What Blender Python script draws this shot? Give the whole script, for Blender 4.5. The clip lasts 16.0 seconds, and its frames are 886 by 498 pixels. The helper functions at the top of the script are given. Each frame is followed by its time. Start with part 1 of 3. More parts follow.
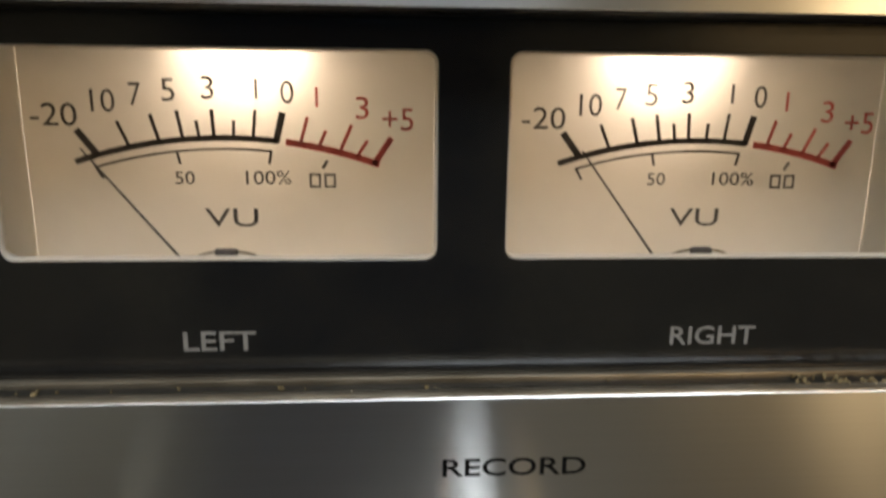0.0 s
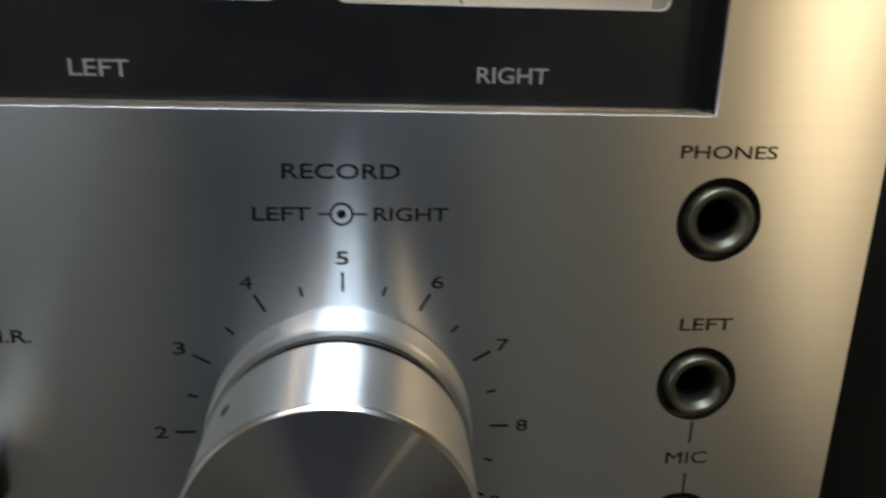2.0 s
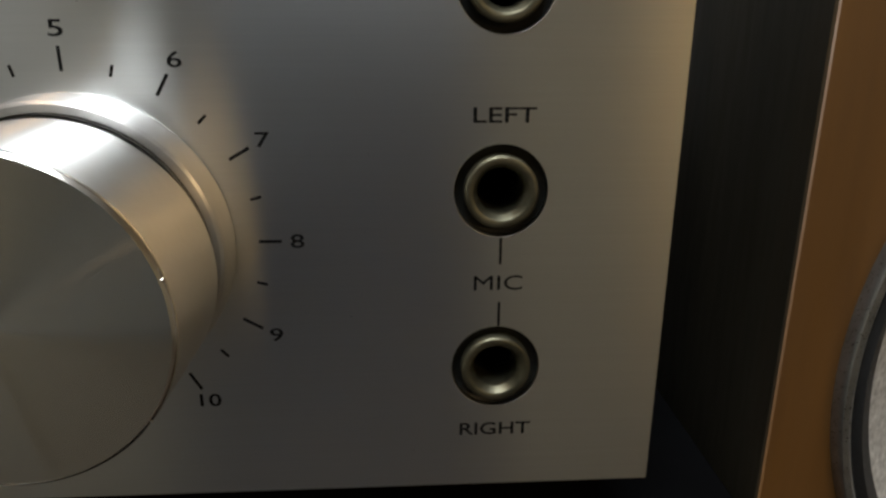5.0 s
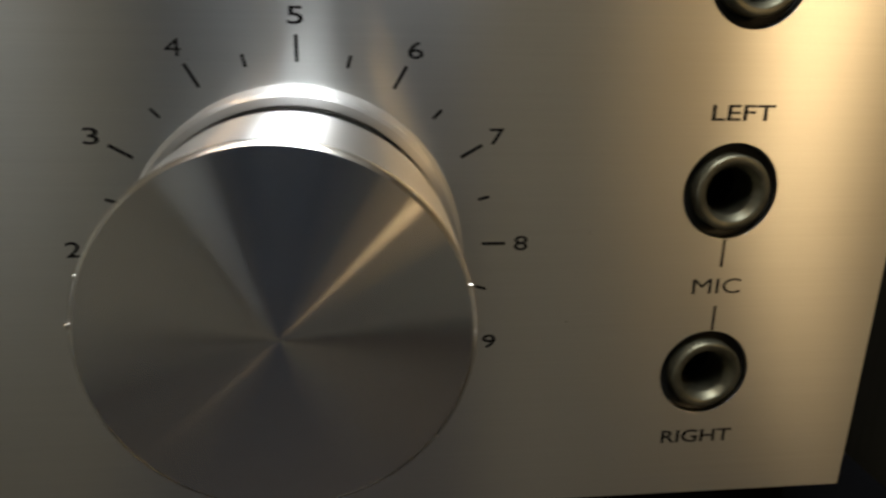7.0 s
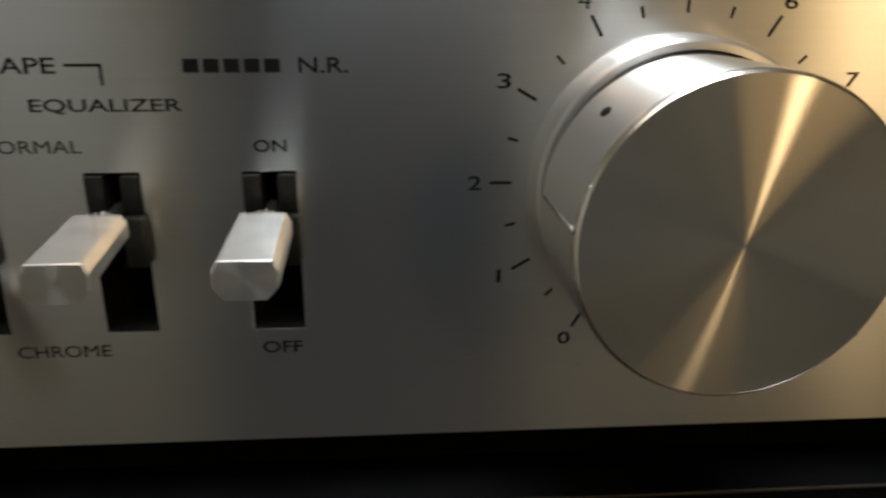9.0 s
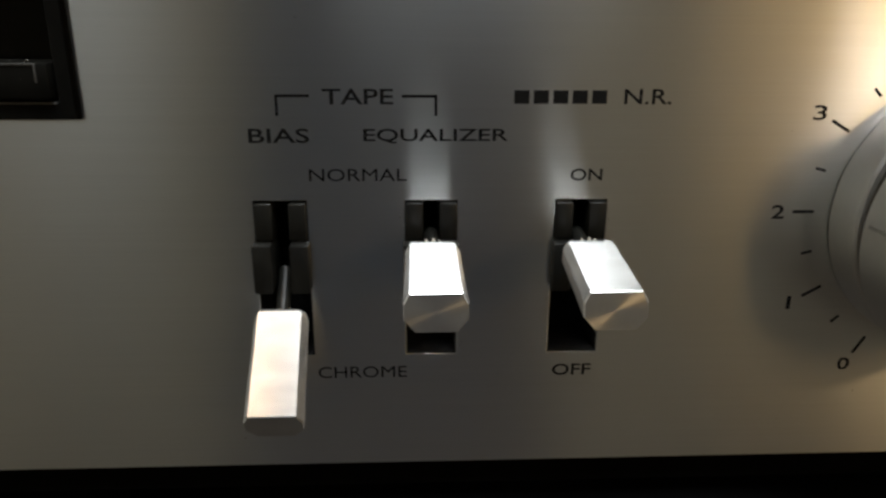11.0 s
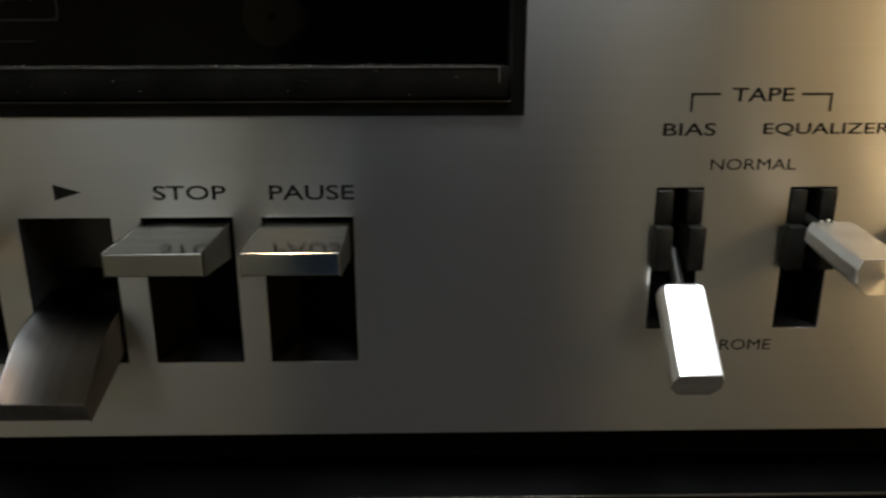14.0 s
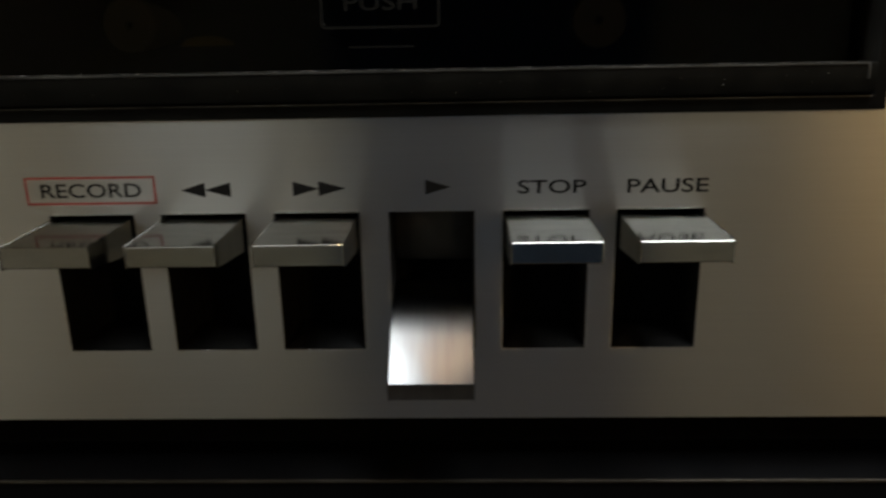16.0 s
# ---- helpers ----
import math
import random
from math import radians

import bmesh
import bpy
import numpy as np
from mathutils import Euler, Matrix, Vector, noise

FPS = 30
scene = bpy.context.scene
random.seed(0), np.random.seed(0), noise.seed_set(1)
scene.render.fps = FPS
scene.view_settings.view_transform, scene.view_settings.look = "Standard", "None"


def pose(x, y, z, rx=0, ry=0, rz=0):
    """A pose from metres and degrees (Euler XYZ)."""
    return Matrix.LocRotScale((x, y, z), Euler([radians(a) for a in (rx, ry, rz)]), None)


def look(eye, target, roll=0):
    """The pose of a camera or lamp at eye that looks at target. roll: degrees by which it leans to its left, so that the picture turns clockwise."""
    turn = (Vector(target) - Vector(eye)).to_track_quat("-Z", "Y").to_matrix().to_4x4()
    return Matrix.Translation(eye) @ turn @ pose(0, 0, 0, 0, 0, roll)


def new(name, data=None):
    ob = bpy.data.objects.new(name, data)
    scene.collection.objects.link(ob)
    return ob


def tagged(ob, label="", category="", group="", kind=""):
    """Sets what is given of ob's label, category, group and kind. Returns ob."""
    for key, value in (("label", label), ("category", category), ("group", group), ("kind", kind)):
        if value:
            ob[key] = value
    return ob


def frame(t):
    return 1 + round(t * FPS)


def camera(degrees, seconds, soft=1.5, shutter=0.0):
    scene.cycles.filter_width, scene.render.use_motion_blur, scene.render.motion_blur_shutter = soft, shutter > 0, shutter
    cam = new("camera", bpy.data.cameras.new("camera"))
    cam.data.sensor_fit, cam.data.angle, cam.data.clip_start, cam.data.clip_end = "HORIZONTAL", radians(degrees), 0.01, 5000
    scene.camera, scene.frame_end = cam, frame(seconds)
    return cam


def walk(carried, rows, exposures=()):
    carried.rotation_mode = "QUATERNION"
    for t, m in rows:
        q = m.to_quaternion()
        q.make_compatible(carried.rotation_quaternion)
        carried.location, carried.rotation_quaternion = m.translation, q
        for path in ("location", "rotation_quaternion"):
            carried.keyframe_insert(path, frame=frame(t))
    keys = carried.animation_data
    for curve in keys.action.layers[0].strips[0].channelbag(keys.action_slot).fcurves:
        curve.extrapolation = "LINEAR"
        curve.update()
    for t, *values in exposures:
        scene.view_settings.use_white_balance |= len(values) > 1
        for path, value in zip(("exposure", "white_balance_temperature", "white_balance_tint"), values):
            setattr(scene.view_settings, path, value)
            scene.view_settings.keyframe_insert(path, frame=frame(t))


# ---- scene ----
U = 0.0009  # metres per drawing unit of the deck

# ---------------------------------------------------------------- camera
cam = camera(63.1, 16.0, soft=2.6, shutter=0.5)
walk(cam, [
    (0.0, pose(-15.33 * U, -83.78 * U, 94.40 * U, 77.03, -0.64, -3.80)),
    (0.5, pose(-13.99 * U, -88.18 * U, 85.50 * U, 76.92, -0.68, -3.84)),
    (1.0, pose(-17.24 * U, -98.73 * U, 79.13 * U, 72.71, -1.06, -5.30)),
    (1.5, pose(-9.28 * U, -111.01 * U, 69.25 * U, 73.10, -1.33, -5.55)),
    (2.0, pose(6.75 * U, -114.34 * U, 67.65 * U, 73.32, -1.38, -4.52)),
    (2.5, pose(20.45 * U, -110.15 * U, 62.31 * U, 72.73, -1.32, -4.03)),
    (3.0, pose(31.10 * U, -103.49 * U, 64.55 * U, 72.12, -0.64, -2.76)),
    (3.5, pose(37.81 * U, -104.04 * U, 64.71 * U, 72.84, -0.65, -4.23)),
    (4.0, pose(47.37 * U, -108.29 * U, 51.11 * U, 72.90, 0.09, -2.92)),
    (4.2, pose(48.44 * U, -108.87 * U, 45.85 * U, 72.46, 0.15, -3.15)),
    (6.3, pose(35.71 * U, -103.55 * U, 29.86 * U, 71.78, -0.52, -3.71)),
    (6.5, pose(28.72 * U, -102.23 * U, 30.99 * U, 72.21, -0.48, -3.66)),
    (7.0, pose(8.44 * U, -100.49 * U, 31.96 * U, 72.09, -1.08, -6.25)),
    (7.5, pose(-1.42 * U, -99.71 * U, 30.32 * U, 72.78, -0.81, -6.56)),
    (8.0, pose(-13.49 * U, -97.61 * U, 30.99 * U, 69.64, -0.83, -4.03)),
    (8.5, pose(-27.05 * U, -103.71 * U, 21.83 * U, 72.84, -0.42, -2.47)),
    (9.0, pose(-44.19 * U, -111.15 * U, 26.92 * U, 71.23, -0.18, -3.79)),
    (9.5, pose(-60.39 * U, -114.64 * U, 27.08 * U, 72.73, -0.21, -3.24)),
    (9.7, pose(-69.18 * U, -114.10 * U, 29.07 * U, 71.94, -0.27, -4.00)),
    (11.8, pose(-93.75 * U, -108.71 * U, 30.97 * U, 71.49, 0.10, -0.15)),
    (12.0, pose(-95.58 * U, -109.90 * U, 30.55 * U, 72.41, 0.24, 0.35)),
    (12.5, pose(-111.08 * U, -111.59 * U, 35.25 * U, 72.43, -0.06, -0.21)),
    (13.0, pose(-129.20 * U, -117.63 * U, 32.35 * U, 72.62, 0.01, -0.59)),
    (13.5, pose(-142.43 * U, -123.50 * U, 30.01 * U, 73.56, 0.10, -1.28)),
    (14.0, pose(-154.97 * U, -123.91 * U, 27.35 * U, 73.80, 0.13, -0.94)),
    (14.5, pose(-167.03 * U, -123.43 * U, 28.20 * U, 73.72, 0.43, -0.82)),
    (15.0, pose(-186.86 * U, -127.63 * U, 25.06 * U, 75.48, 0.09, -1.91)),
    (15.5, pose(-198.82 * U, -129.31 * U, 26.61 * U, 74.91, 0.63, 0.58)),
    (16.0, pose(-213.44 * U, -131.63 * U, 27.16 * U, 74.27, 1.05, 1.44)),
], exposures=((0.0, 0.28, 6300, 10), (1.0, 0.24, 6150, 10), (1.5, 0.28, 5600, 9), (2.0, 0.28, 5500, 8), (3.0, 0.36, 6500, 10), (4.0, 0.25, 6400, 10),
                (6.5, 0.30, 6500, 10), (12.0, 0.22, 6450, 10), (14.5, 0.15, 6400, 9), (16.0, 0.05, 6600, 10)))

# ---------------------------------------------------------------- world and lamps
world = bpy.data.worlds.new("room_air")
world.use_nodes = True
world.node_tree.nodes["Background"].inputs[0].default_value = (0.05, 0.05, 0.055, 1)
world.node_tree.nodes["Background"].inputs[1].default_value = 0.2
scene.world = world


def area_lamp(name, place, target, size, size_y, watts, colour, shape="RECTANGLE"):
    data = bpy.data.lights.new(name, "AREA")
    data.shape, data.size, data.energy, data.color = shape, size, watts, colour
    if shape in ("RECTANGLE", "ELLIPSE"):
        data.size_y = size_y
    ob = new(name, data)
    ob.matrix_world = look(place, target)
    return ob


area_lamp("overhead_light", (-0.01, -0.15, 0.60), (-0.01, -0.08, 0.0), 0.27, 0.50, 6.0, (0.92, 0.97, 1.0))
area_lamp("overhead_side_light", (-0.265, -0.15, 0.60), (-0.22, -0.08, 0.0), 0.20, 0.50, 0.42, (0.95, 0.98, 1.0))
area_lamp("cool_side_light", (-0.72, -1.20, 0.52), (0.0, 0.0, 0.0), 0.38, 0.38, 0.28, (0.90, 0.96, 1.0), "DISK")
area_lamp("warm_spot_light", (-0.29, -0.22, 0.62), (-0.05, 0.0, 0.0), 0.04, 0.04, 0.4, (1.0, 0.60, 0.28), "DISK")
area_lamp("warm_shade_light", (0.93, -1.30, 0.40), (0.0, 0.0, 0.0), 0.80, 0.80, 1.15, (1.0, 0.62, 0.24), "ELLIPSE")
area_lamp("warm_bulb_light", (0.92, -1.29, 0.40), (0.0, 0.0, 0.0), 0.12, 0.12, 1.6, (1.0, 0.68, 0.34), "DISK")



# ---------------------------------------------------------------- materials
def material(name):
    m = bpy.data.materials.new(name)
    m.use_nodes = True
    return m, m.node_tree, m.node_tree.nodes["Principled BSDF"]


def node(tree, kind, **values):
    n = tree.nodes.new(kind)
    for key, value in values.items():
        n.inputs[key.replace("_", " ")].default_value = value
    return n


def noise_of(tree, scale, stretch=(1, 1, 1), detail=4.0, rough=0.55):
    co = tree.nodes.new("ShaderNodeTexCoord")
    mp = tree.nodes.new("ShaderNodeMapping")
    mp.inputs["Scale"].default_value = stretch
    nz = node(tree, "ShaderNodeTexNoise", Scale=scale, Detail=detail, Roughness=rough)
    tree.links.new(co.outputs["Object"], mp.inputs["Vector"])
    tree.links.new(mp.outputs["Vector"], nz.inputs["Vector"])
    return nz.outputs["Fac"]


def ramp(tree, fac, low, high, c0, c1):
    r = tree.nodes.new("ShaderNodeValToRGB")
    r.color_ramp.elements[0].position, r.color_ramp.elements[1].position = low, high
    r.color_ramp.elements[0].color, r.color_ramp.elements[1].color = (*c0, 1), (*c1, 1)
    tree.links.new(fac, r.inputs["Fac"])
    return r.outputs["Color"]


def span(tree, fac, a, b):
    r = tree.nodes.new("ShaderNodeMapRange")
    r.inputs["From Min"].default_value, r.inputs["From Max"].default_value = 0.3, 0.7
    r.inputs["To Min"].default_value, r.inputs["To Max"].default_value = a, b
    tree.links.new(fac, r.inputs["Value"])
    return r.outputs["Result"]


def bump(tree, bsdf, fac, strength, distance):
    b = tree.nodes.new("ShaderNodeBump")
    b.inputs["Strength"].default_value, b.inputs["Distance"].default_value = strength, distance
    tree.links.new(fac, b.inputs["Height"])
    tree.links.new(b.outputs["Normal"], bsdf.inputs["Normal"])


def plain(name, c0, c1, rough0, rough1, scale, metal=0.0, spec=0.5, stretch=(1, 1, 1), bumps=0.0, coat=0.0):
    """A surface with two tones, uneven gloss and fine relief."""
    m, tree, bsdf = material(name)
    coarse = noise_of(tree, scale, stretch)
    fine = noise_of(tree, scale * 9, stretch)
    tree.links.new(ramp(tree, coarse, 0.3, 0.7, c0, c1), bsdf.inputs["Base Color"])
    tree.links.new(span(tree, fine, rough0, rough1), bsdf.inputs["Roughness"])
    bsdf.inputs["Metallic"].default_value = metal
    bsdf.inputs["Specular IOR Level"].default_value = spec
    bsdf.inputs["Coat Weight"].default_value = coat
    if bumps:
        bump(tree, bsdf, fine, bumps, 0.0004)
    return m


def brushed(name, tone, rough, aniso, tangent, streak, contrast=0.06, turn=0.0, broad=0.0, satin=0.0, grain=0.0, skin_rough=0.62):
    """Brushed or turned metal: long reflections across the scratches."""
    m, tree, bsdf = material(name)
    t = tree.nodes.new("ShaderNodeTangent")
    if tangent == "UV":
        t.direction_type = "UV_MAP"
    else:
        t.direction_type, t.axis = "RADIAL", tangent
    tree.links.new(t.outputs["Tangent"], bsdf.inputs["Tangent"])
    bsdf.inputs["Metallic"].default_value = 1.0
    bsdf.inputs["Anisotropic"].default_value = aniso
    bsdf.inputs["Anisotropic Rotation"].default_value = turn
    lines = noise_of(tree, 1.0, streak, 6.0, 0.7)
    blot = noise_of(tree, 28.0)
    mix = tree.nodes.new("ShaderNodeMath")
    mix.operation = "MULTIPLY_ADD"
    mix.inputs[1].default_value = 0.35
    tree.links.new(blot, mix.inputs[0])
    scaled = tree.nodes.new("ShaderNodeMath")
    scaled.operation = "MULTIPLY"
    scaled.inputs[1].default_value = 0.65
    tree.links.new(lines, scaled.inputs[0])
    tree.links.new(scaled.outputs[0], mix.inputs[2])
    low = tuple(c * (1 - contrast) for c in tone)
    high = tuple(min(1, c * (1 + contrast)) for c in tone)
    tree.links.new(ramp(tree, mix.outputs[0], 0.35, 0.65, low, high), bsdf.inputs["Base Color"])
    tree.links.new(span(tree, mix.outputs[0], rough * 0.96, rough * 1.04), bsdf.inputs["Roughness"])
    if satin:  # even scratches: a reflection that ends softly, with no long tails
        gloss = tree.nodes.new("ShaderNodeBsdfAnisotropic")
        gloss.distribution = "BECKMANN"
        gloss.inputs["Roughness"].default_value, gloss.inputs["Anisotropy"].default_value = satin, aniso
        tree.links.new(bsdf.inputs["Base Color"].links[0].from_socket, gloss.inputs["Color"])
        tree.links.new(t.outputs["Tangent"], gloss.inputs["Tangent"])
        tree.nodes.remove(bsdf)
        bsdf = gloss
    if grain:  # the scratches themselves, as fine relief
        bump(tree, bsdf, lines, grain, 0.00003)
    if broad:  # the anodised skin scatters part of the light widely
        skin = tree.nodes.new("ShaderNodeBsdfAnisotropic")
        skin.distribution = "BECKMANN" if satin else "GGX"
        skin.inputs["Color"].default_value, skin.inputs["Roughness"].default_value = (*tone, 1), skin_rough
        both = tree.nodes.new("ShaderNodeMixShader")
        both.inputs[0].default_value = broad
        tree.links.new(bsdf.outputs[0], both.inputs[1])
        tree.links.new(skin.outputs[0], both.inputs[2])
        tree.links.new(both.outputs[0], tree.nodes["Material Output"].inputs["Surface"])
    elif satin:
        tree.links.new(bsdf.outputs[0], tree.nodes["Material Output"].inputs["Surface"])
    return m


ALU = brushed("brushed_aluminium", (0.70, 0.71, 0.70), 0.27, 0.64, "UV", (22, 60, 2900), 0.045, 0.0, 0.17, 0.31, 0.05, 0.58)
TURNED = brushed("turned_aluminium", (0.68, 0.67, 0.65), 0.29, 1.0, "Y", (900, 900, 900), 0.03, 0.25, 0.12)
RING_ALU = brushed("turned_aluminium_ring", (0.60, 0.595, 0.58), 0.36, 0.85, "Y", (900, 900, 900), 0.03, 0.25, 0.15)
SPUN = brushed("spun_aluminium_face", (0.68, 0.67, 0.65), 0.26, 0.77, "Y", (700, 700, 700), 0.02, 0.0, 0.06, 0.25, 0.0, 0.5)
CHROME = plain("worn_chrome", (0.62, 0.60, 0.55), (0.74, 0.72, 0.68), 0.18, 0.24, 200, 1.0)
DULL_BUSH = plain("dull_plated_bush", (0.070, 0.067, 0.044), (0.17, 0.16, 0.11), 0.38, 0.52, 240, 0.92)
LEVER = brushed("satin_plated_metal", (0.76, 0.76, 0.74), 0.26, 0.85, "UV", (160, 240, 500), 0.14, 0.25)
RISER = plain("dull_dark_plate", (0.07, 0.066, 0.056), (0.12, 0.11, 0.095), 0.42, 0.52, 90, 1.0)
END = brushed("ground_metal_end", (0.50, 0.50, 0.485), 0.3, 0.55, "Y", (300, 300, 300), 0.12, 0.0, 0.30, 0.32)
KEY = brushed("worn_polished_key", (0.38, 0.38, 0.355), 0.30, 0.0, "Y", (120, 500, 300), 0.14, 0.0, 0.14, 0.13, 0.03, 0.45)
# rougher KEY for the pressed tread, its shade put into the darker tone
KEY_SHADED = brushed("worn_brushed_key_shaded", (0.15, 0.153, 0.155), 0.30, 0.3, "UV", (700, 60, 60), 0.18, 0.0, 0.10, 0.33, 0.05, 0.45)
BRASS = plain("tarnished_brass_edge", (0.19, 0.155, 0.105), (0.46, 0.41, 0.32), 0.40, 0.52, 60, 1.0, stretch=(1, 4, 4))
BLACK_GLOSS = plain("black_acrylic", (0.008, 0.008, 0.008), (0.014, 0.013, 0.011), 0.12, 0.22, 120)
BLACK_SATIN = plain("black_plastic", (0.006, 0.006, 0.0055), (0.011, 0.011, 0.009), 0.34, 0.46, 200, spec=0.22)
VOID = plain("matt_black_underside", (0.0015, 0.0015, 0.0015), (0.0025, 0.0025, 0.0025), 0.8, 0.9, 200, spec=0.03)
BLACK_DEEP = plain("black_cavity", (0.004, 0.004, 0.004), (0.007, 0.007, 0.007), 0.7, 0.9, 200, spec=0.15)
DOOR_PLASTIC = plain("black_door_plastic", (0.003, 0.003, 0.003), (0.007, 0.007, 0.006), 0.28, 0.38, 160, spec=0.055)
LEDGE_BLACK = plain("dusty_black_ledge", (0.0025, 0.0025, 0.0022), (0.006, 0.006, 0.005), 0.45, 0.6, 160, spec=0.04)
# highlight on the cassette door's edges, put into a paler grey
EDGE_HIGHLIGHT = plain("grey_edge_highlight", (0.010, 0.010, 0.009), (0.075, 0.075, 0.07), 0.4, 0.6, 40, spec=0.3, stretch=(2, 1, 1))
RUBBER = plain("black_rubber", (0.010, 0.010, 0.010), (0.016, 0.016, 0.016), 0.6, 0.8, 300)
INK = plain("black_print", (0.004, 0.004, 0.004), (0.008, 0.008, 0.008), 0.6, 0.7, 900, spec=0.1)
INK_RED = plain("red_print", (0.17, 0.020, 0.014), (0.22, 0.030, 0.02), 0.5, 0.7, 900)
DIAL_INK = plain("grey_black_dial_print", (0.075, 0.068, 0.06), (0.11, 0.10, 0.09), 0.6, 0.7, 900, spec=0.1)
DIAL_RED = plain("red_dial_print", (0.60, 0.12, 0.10), (0.70, 0.16, 0.14), 0.6, 0.7, 900, spec=0.1)
INK_WHITE = plain("white_print", (0.17, 0.167, 0.155), (0.23, 0.225, 0.21), 0.5, 0.7, 900)
INK_DIM = plain("grey_engraving", (0.005, 0.005, 0.0045), (0.008, 0.008, 0.007), 0.5, 0.6, 900, spec=0.1)
TAB = plain("yellowed_tab", (0.46, 0.38, 0.12), (0.56, 0.48, 0.18), 0.6, 0.7, 100)
CAVITY_WHITE = plain("white_lamp_box", (0.78, 0.76, 0.70), (0.84, 0.82, 0.76), 0.7, 0.9, 90)
DISC = plain("grey_felt", (0.30, 0.29, 0.24), (0.38, 0.37, 0.31), 0.6, 0.8, 260)
# the sides' veneer is much darker than the front's
SIDE_WOOD = plain("dark_brown_veneer", (0.012, 0.010, 0.006), (0.030, 0.024, 0.014), 0.40, 0.55, 6, stretch=(9, 9, 1), bumps=0.05)
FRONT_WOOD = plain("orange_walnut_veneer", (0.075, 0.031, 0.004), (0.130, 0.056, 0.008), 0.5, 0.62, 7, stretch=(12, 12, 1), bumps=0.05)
EDGE_WOOD = plain("pale_worn_wood_edge", (0.42, 0.30, 0.16), (0.58, 0.44, 0.26), 0.5, 0.6, 40, stretch=(3, 3, 1))
CONE = plain("silver_grey_cone", (0.30, 0.30, 0.29), (0.66, 0.66, 0.64), 0.4, 0.6, 700, 0.2, bumps=0.4)
RING = plain("grey_metal_ring", (0.22, 0.22, 0.21), (0.34, 0.34, 0.33), 0.25, 0.4, 200, 0.9)
SHELF = plain("black_lacquered_board", (0.002, 0.002, 0.0022), (0.003, 0.003, 0.0033), 0.5, 0.6, 60, spec=0.03)
TILE = plain("white_glazed_tile", (0.76, 0.77, 0.78), (0.82, 0.83, 0.84), 0.32, 0.42, 8)
GROUT = plain("grey_grout", (0.42, 0.42, 0.41), (0.52, 0.52, 0.50), 0.8, 0.9, 120)
PAINT = plain("grey_wall_paint", (0.74, 0.74, 0.64), (0.80, 0.80, 0.70), 0.7, 0.85, 3)
PAINT_WARM = plain("ochre_wall_paint", (0.56, 0.50, 0.38), (0.64, 0.57, 0.44), 0.7, 0.85, 3)
CEILING = plain("white_ceiling_paint", (0.70, 0.69, 0.66), (0.76, 0.75, 0.72), 0.8, 0.9, 3)
FLOOR = plain("brown_floor_boards", (0.10, 0.085, 0.07), (0.16, 0.14, 0.12), 0.45, 0.6, 4, stretch=(1, 8, 1))
DOOR = plain("dark_blue_reflected_door", (0.034, 0.092, 0.205), (0.044, 0.110, 0.230), 0.45, 0.6, 3)


def dial_material():
    """Cream translucent dial card, lit from the lamp behind it."""
    m, tree, bsdf = material("cream_translucent_card")
    tree.nodes.remove(bsdf)
    tone = ramp(tree, noise_of(tree, 60.0), 0.3, 0.7, (0.76, 0.72, 0.645), (0.82, 0.78, 0.71))
    dif, tra, mix = (tree.nodes.new("ShaderNodeBsdf" + k) for k in ("Diffuse", "Translucent", "Diffuse"))
    tree.nodes.remove(mix)
    mix = tree.nodes.new("ShaderNodeMixShader")
    mix.inputs[0].default_value = 0.62
    tree.links.new(tone, dif.inputs["Color"])
    tree.links.new(tone, tra.inputs["Color"])
    tree.links.new(dif.outputs[0], mix.inputs[1])
    tree.links.new(tra.outputs[0], mix.inputs[2])
    tree.links.new(mix.outputs[0], tree.nodes["Material Output"].inputs["Surface"])
    return m


def smoked_material():
    m, tree, bsdf = material("smoked_acrylic_pane")
    tree.nodes.remove(bsdf)
    see = tree.nodes.new("ShaderNodeBsdfTransparent")
    see.inputs[0].default_value = (0.45, 0.44, 0.40, 1)
    gl = node(tree, "ShaderNodeBsdfGlossy", Roughness=0.08)
    gl.inputs["Color"].default_value = (0.8, 0.8, 0.8, 1)
    fr = node(tree, "ShaderNodeFresnel", IOR=1.28)
    mix = tree.nodes.new("ShaderNodeMixShader")
    tree.links.new(fr.outputs[0], mix.inputs[0])
    tree.links.new(see.outputs[0], mix.inputs[1])
    tree.links.new(gl.outputs[0], mix.inputs[2])
    tree.links.new(mix.outputs[0], tree.nodes["Material Output"].inputs["Surface"])
    return m


CARD = dial_material()
SMOKED = smoked_material()


# ---------------------------------------------------------------- mesh helpers (drawing units in, metres out)
def empty(name, x=0, y=0, z=0):
    ob = new(name)
    ob.empty_display_size = 0.01
    ob.location = (x * U, y * U, z * U)
    return ob


def finish(name, me, mat, parent=None, label="", smooth=0.0):
    me.name = name
    me.materials.clear()
    me.materials.append(mat)
    if smooth:
        for p in me.polygons:
            p.use_smooth = True
        me.set_sharp_from_angle(angle=radians(smooth))
    ob = new(name, me)
    if parent:
        ob.parent = parent
        ob.matrix_parent_inverse = parent.matrix_basis.inverted()
    if label:
        tagged(ob, label)
    return ob


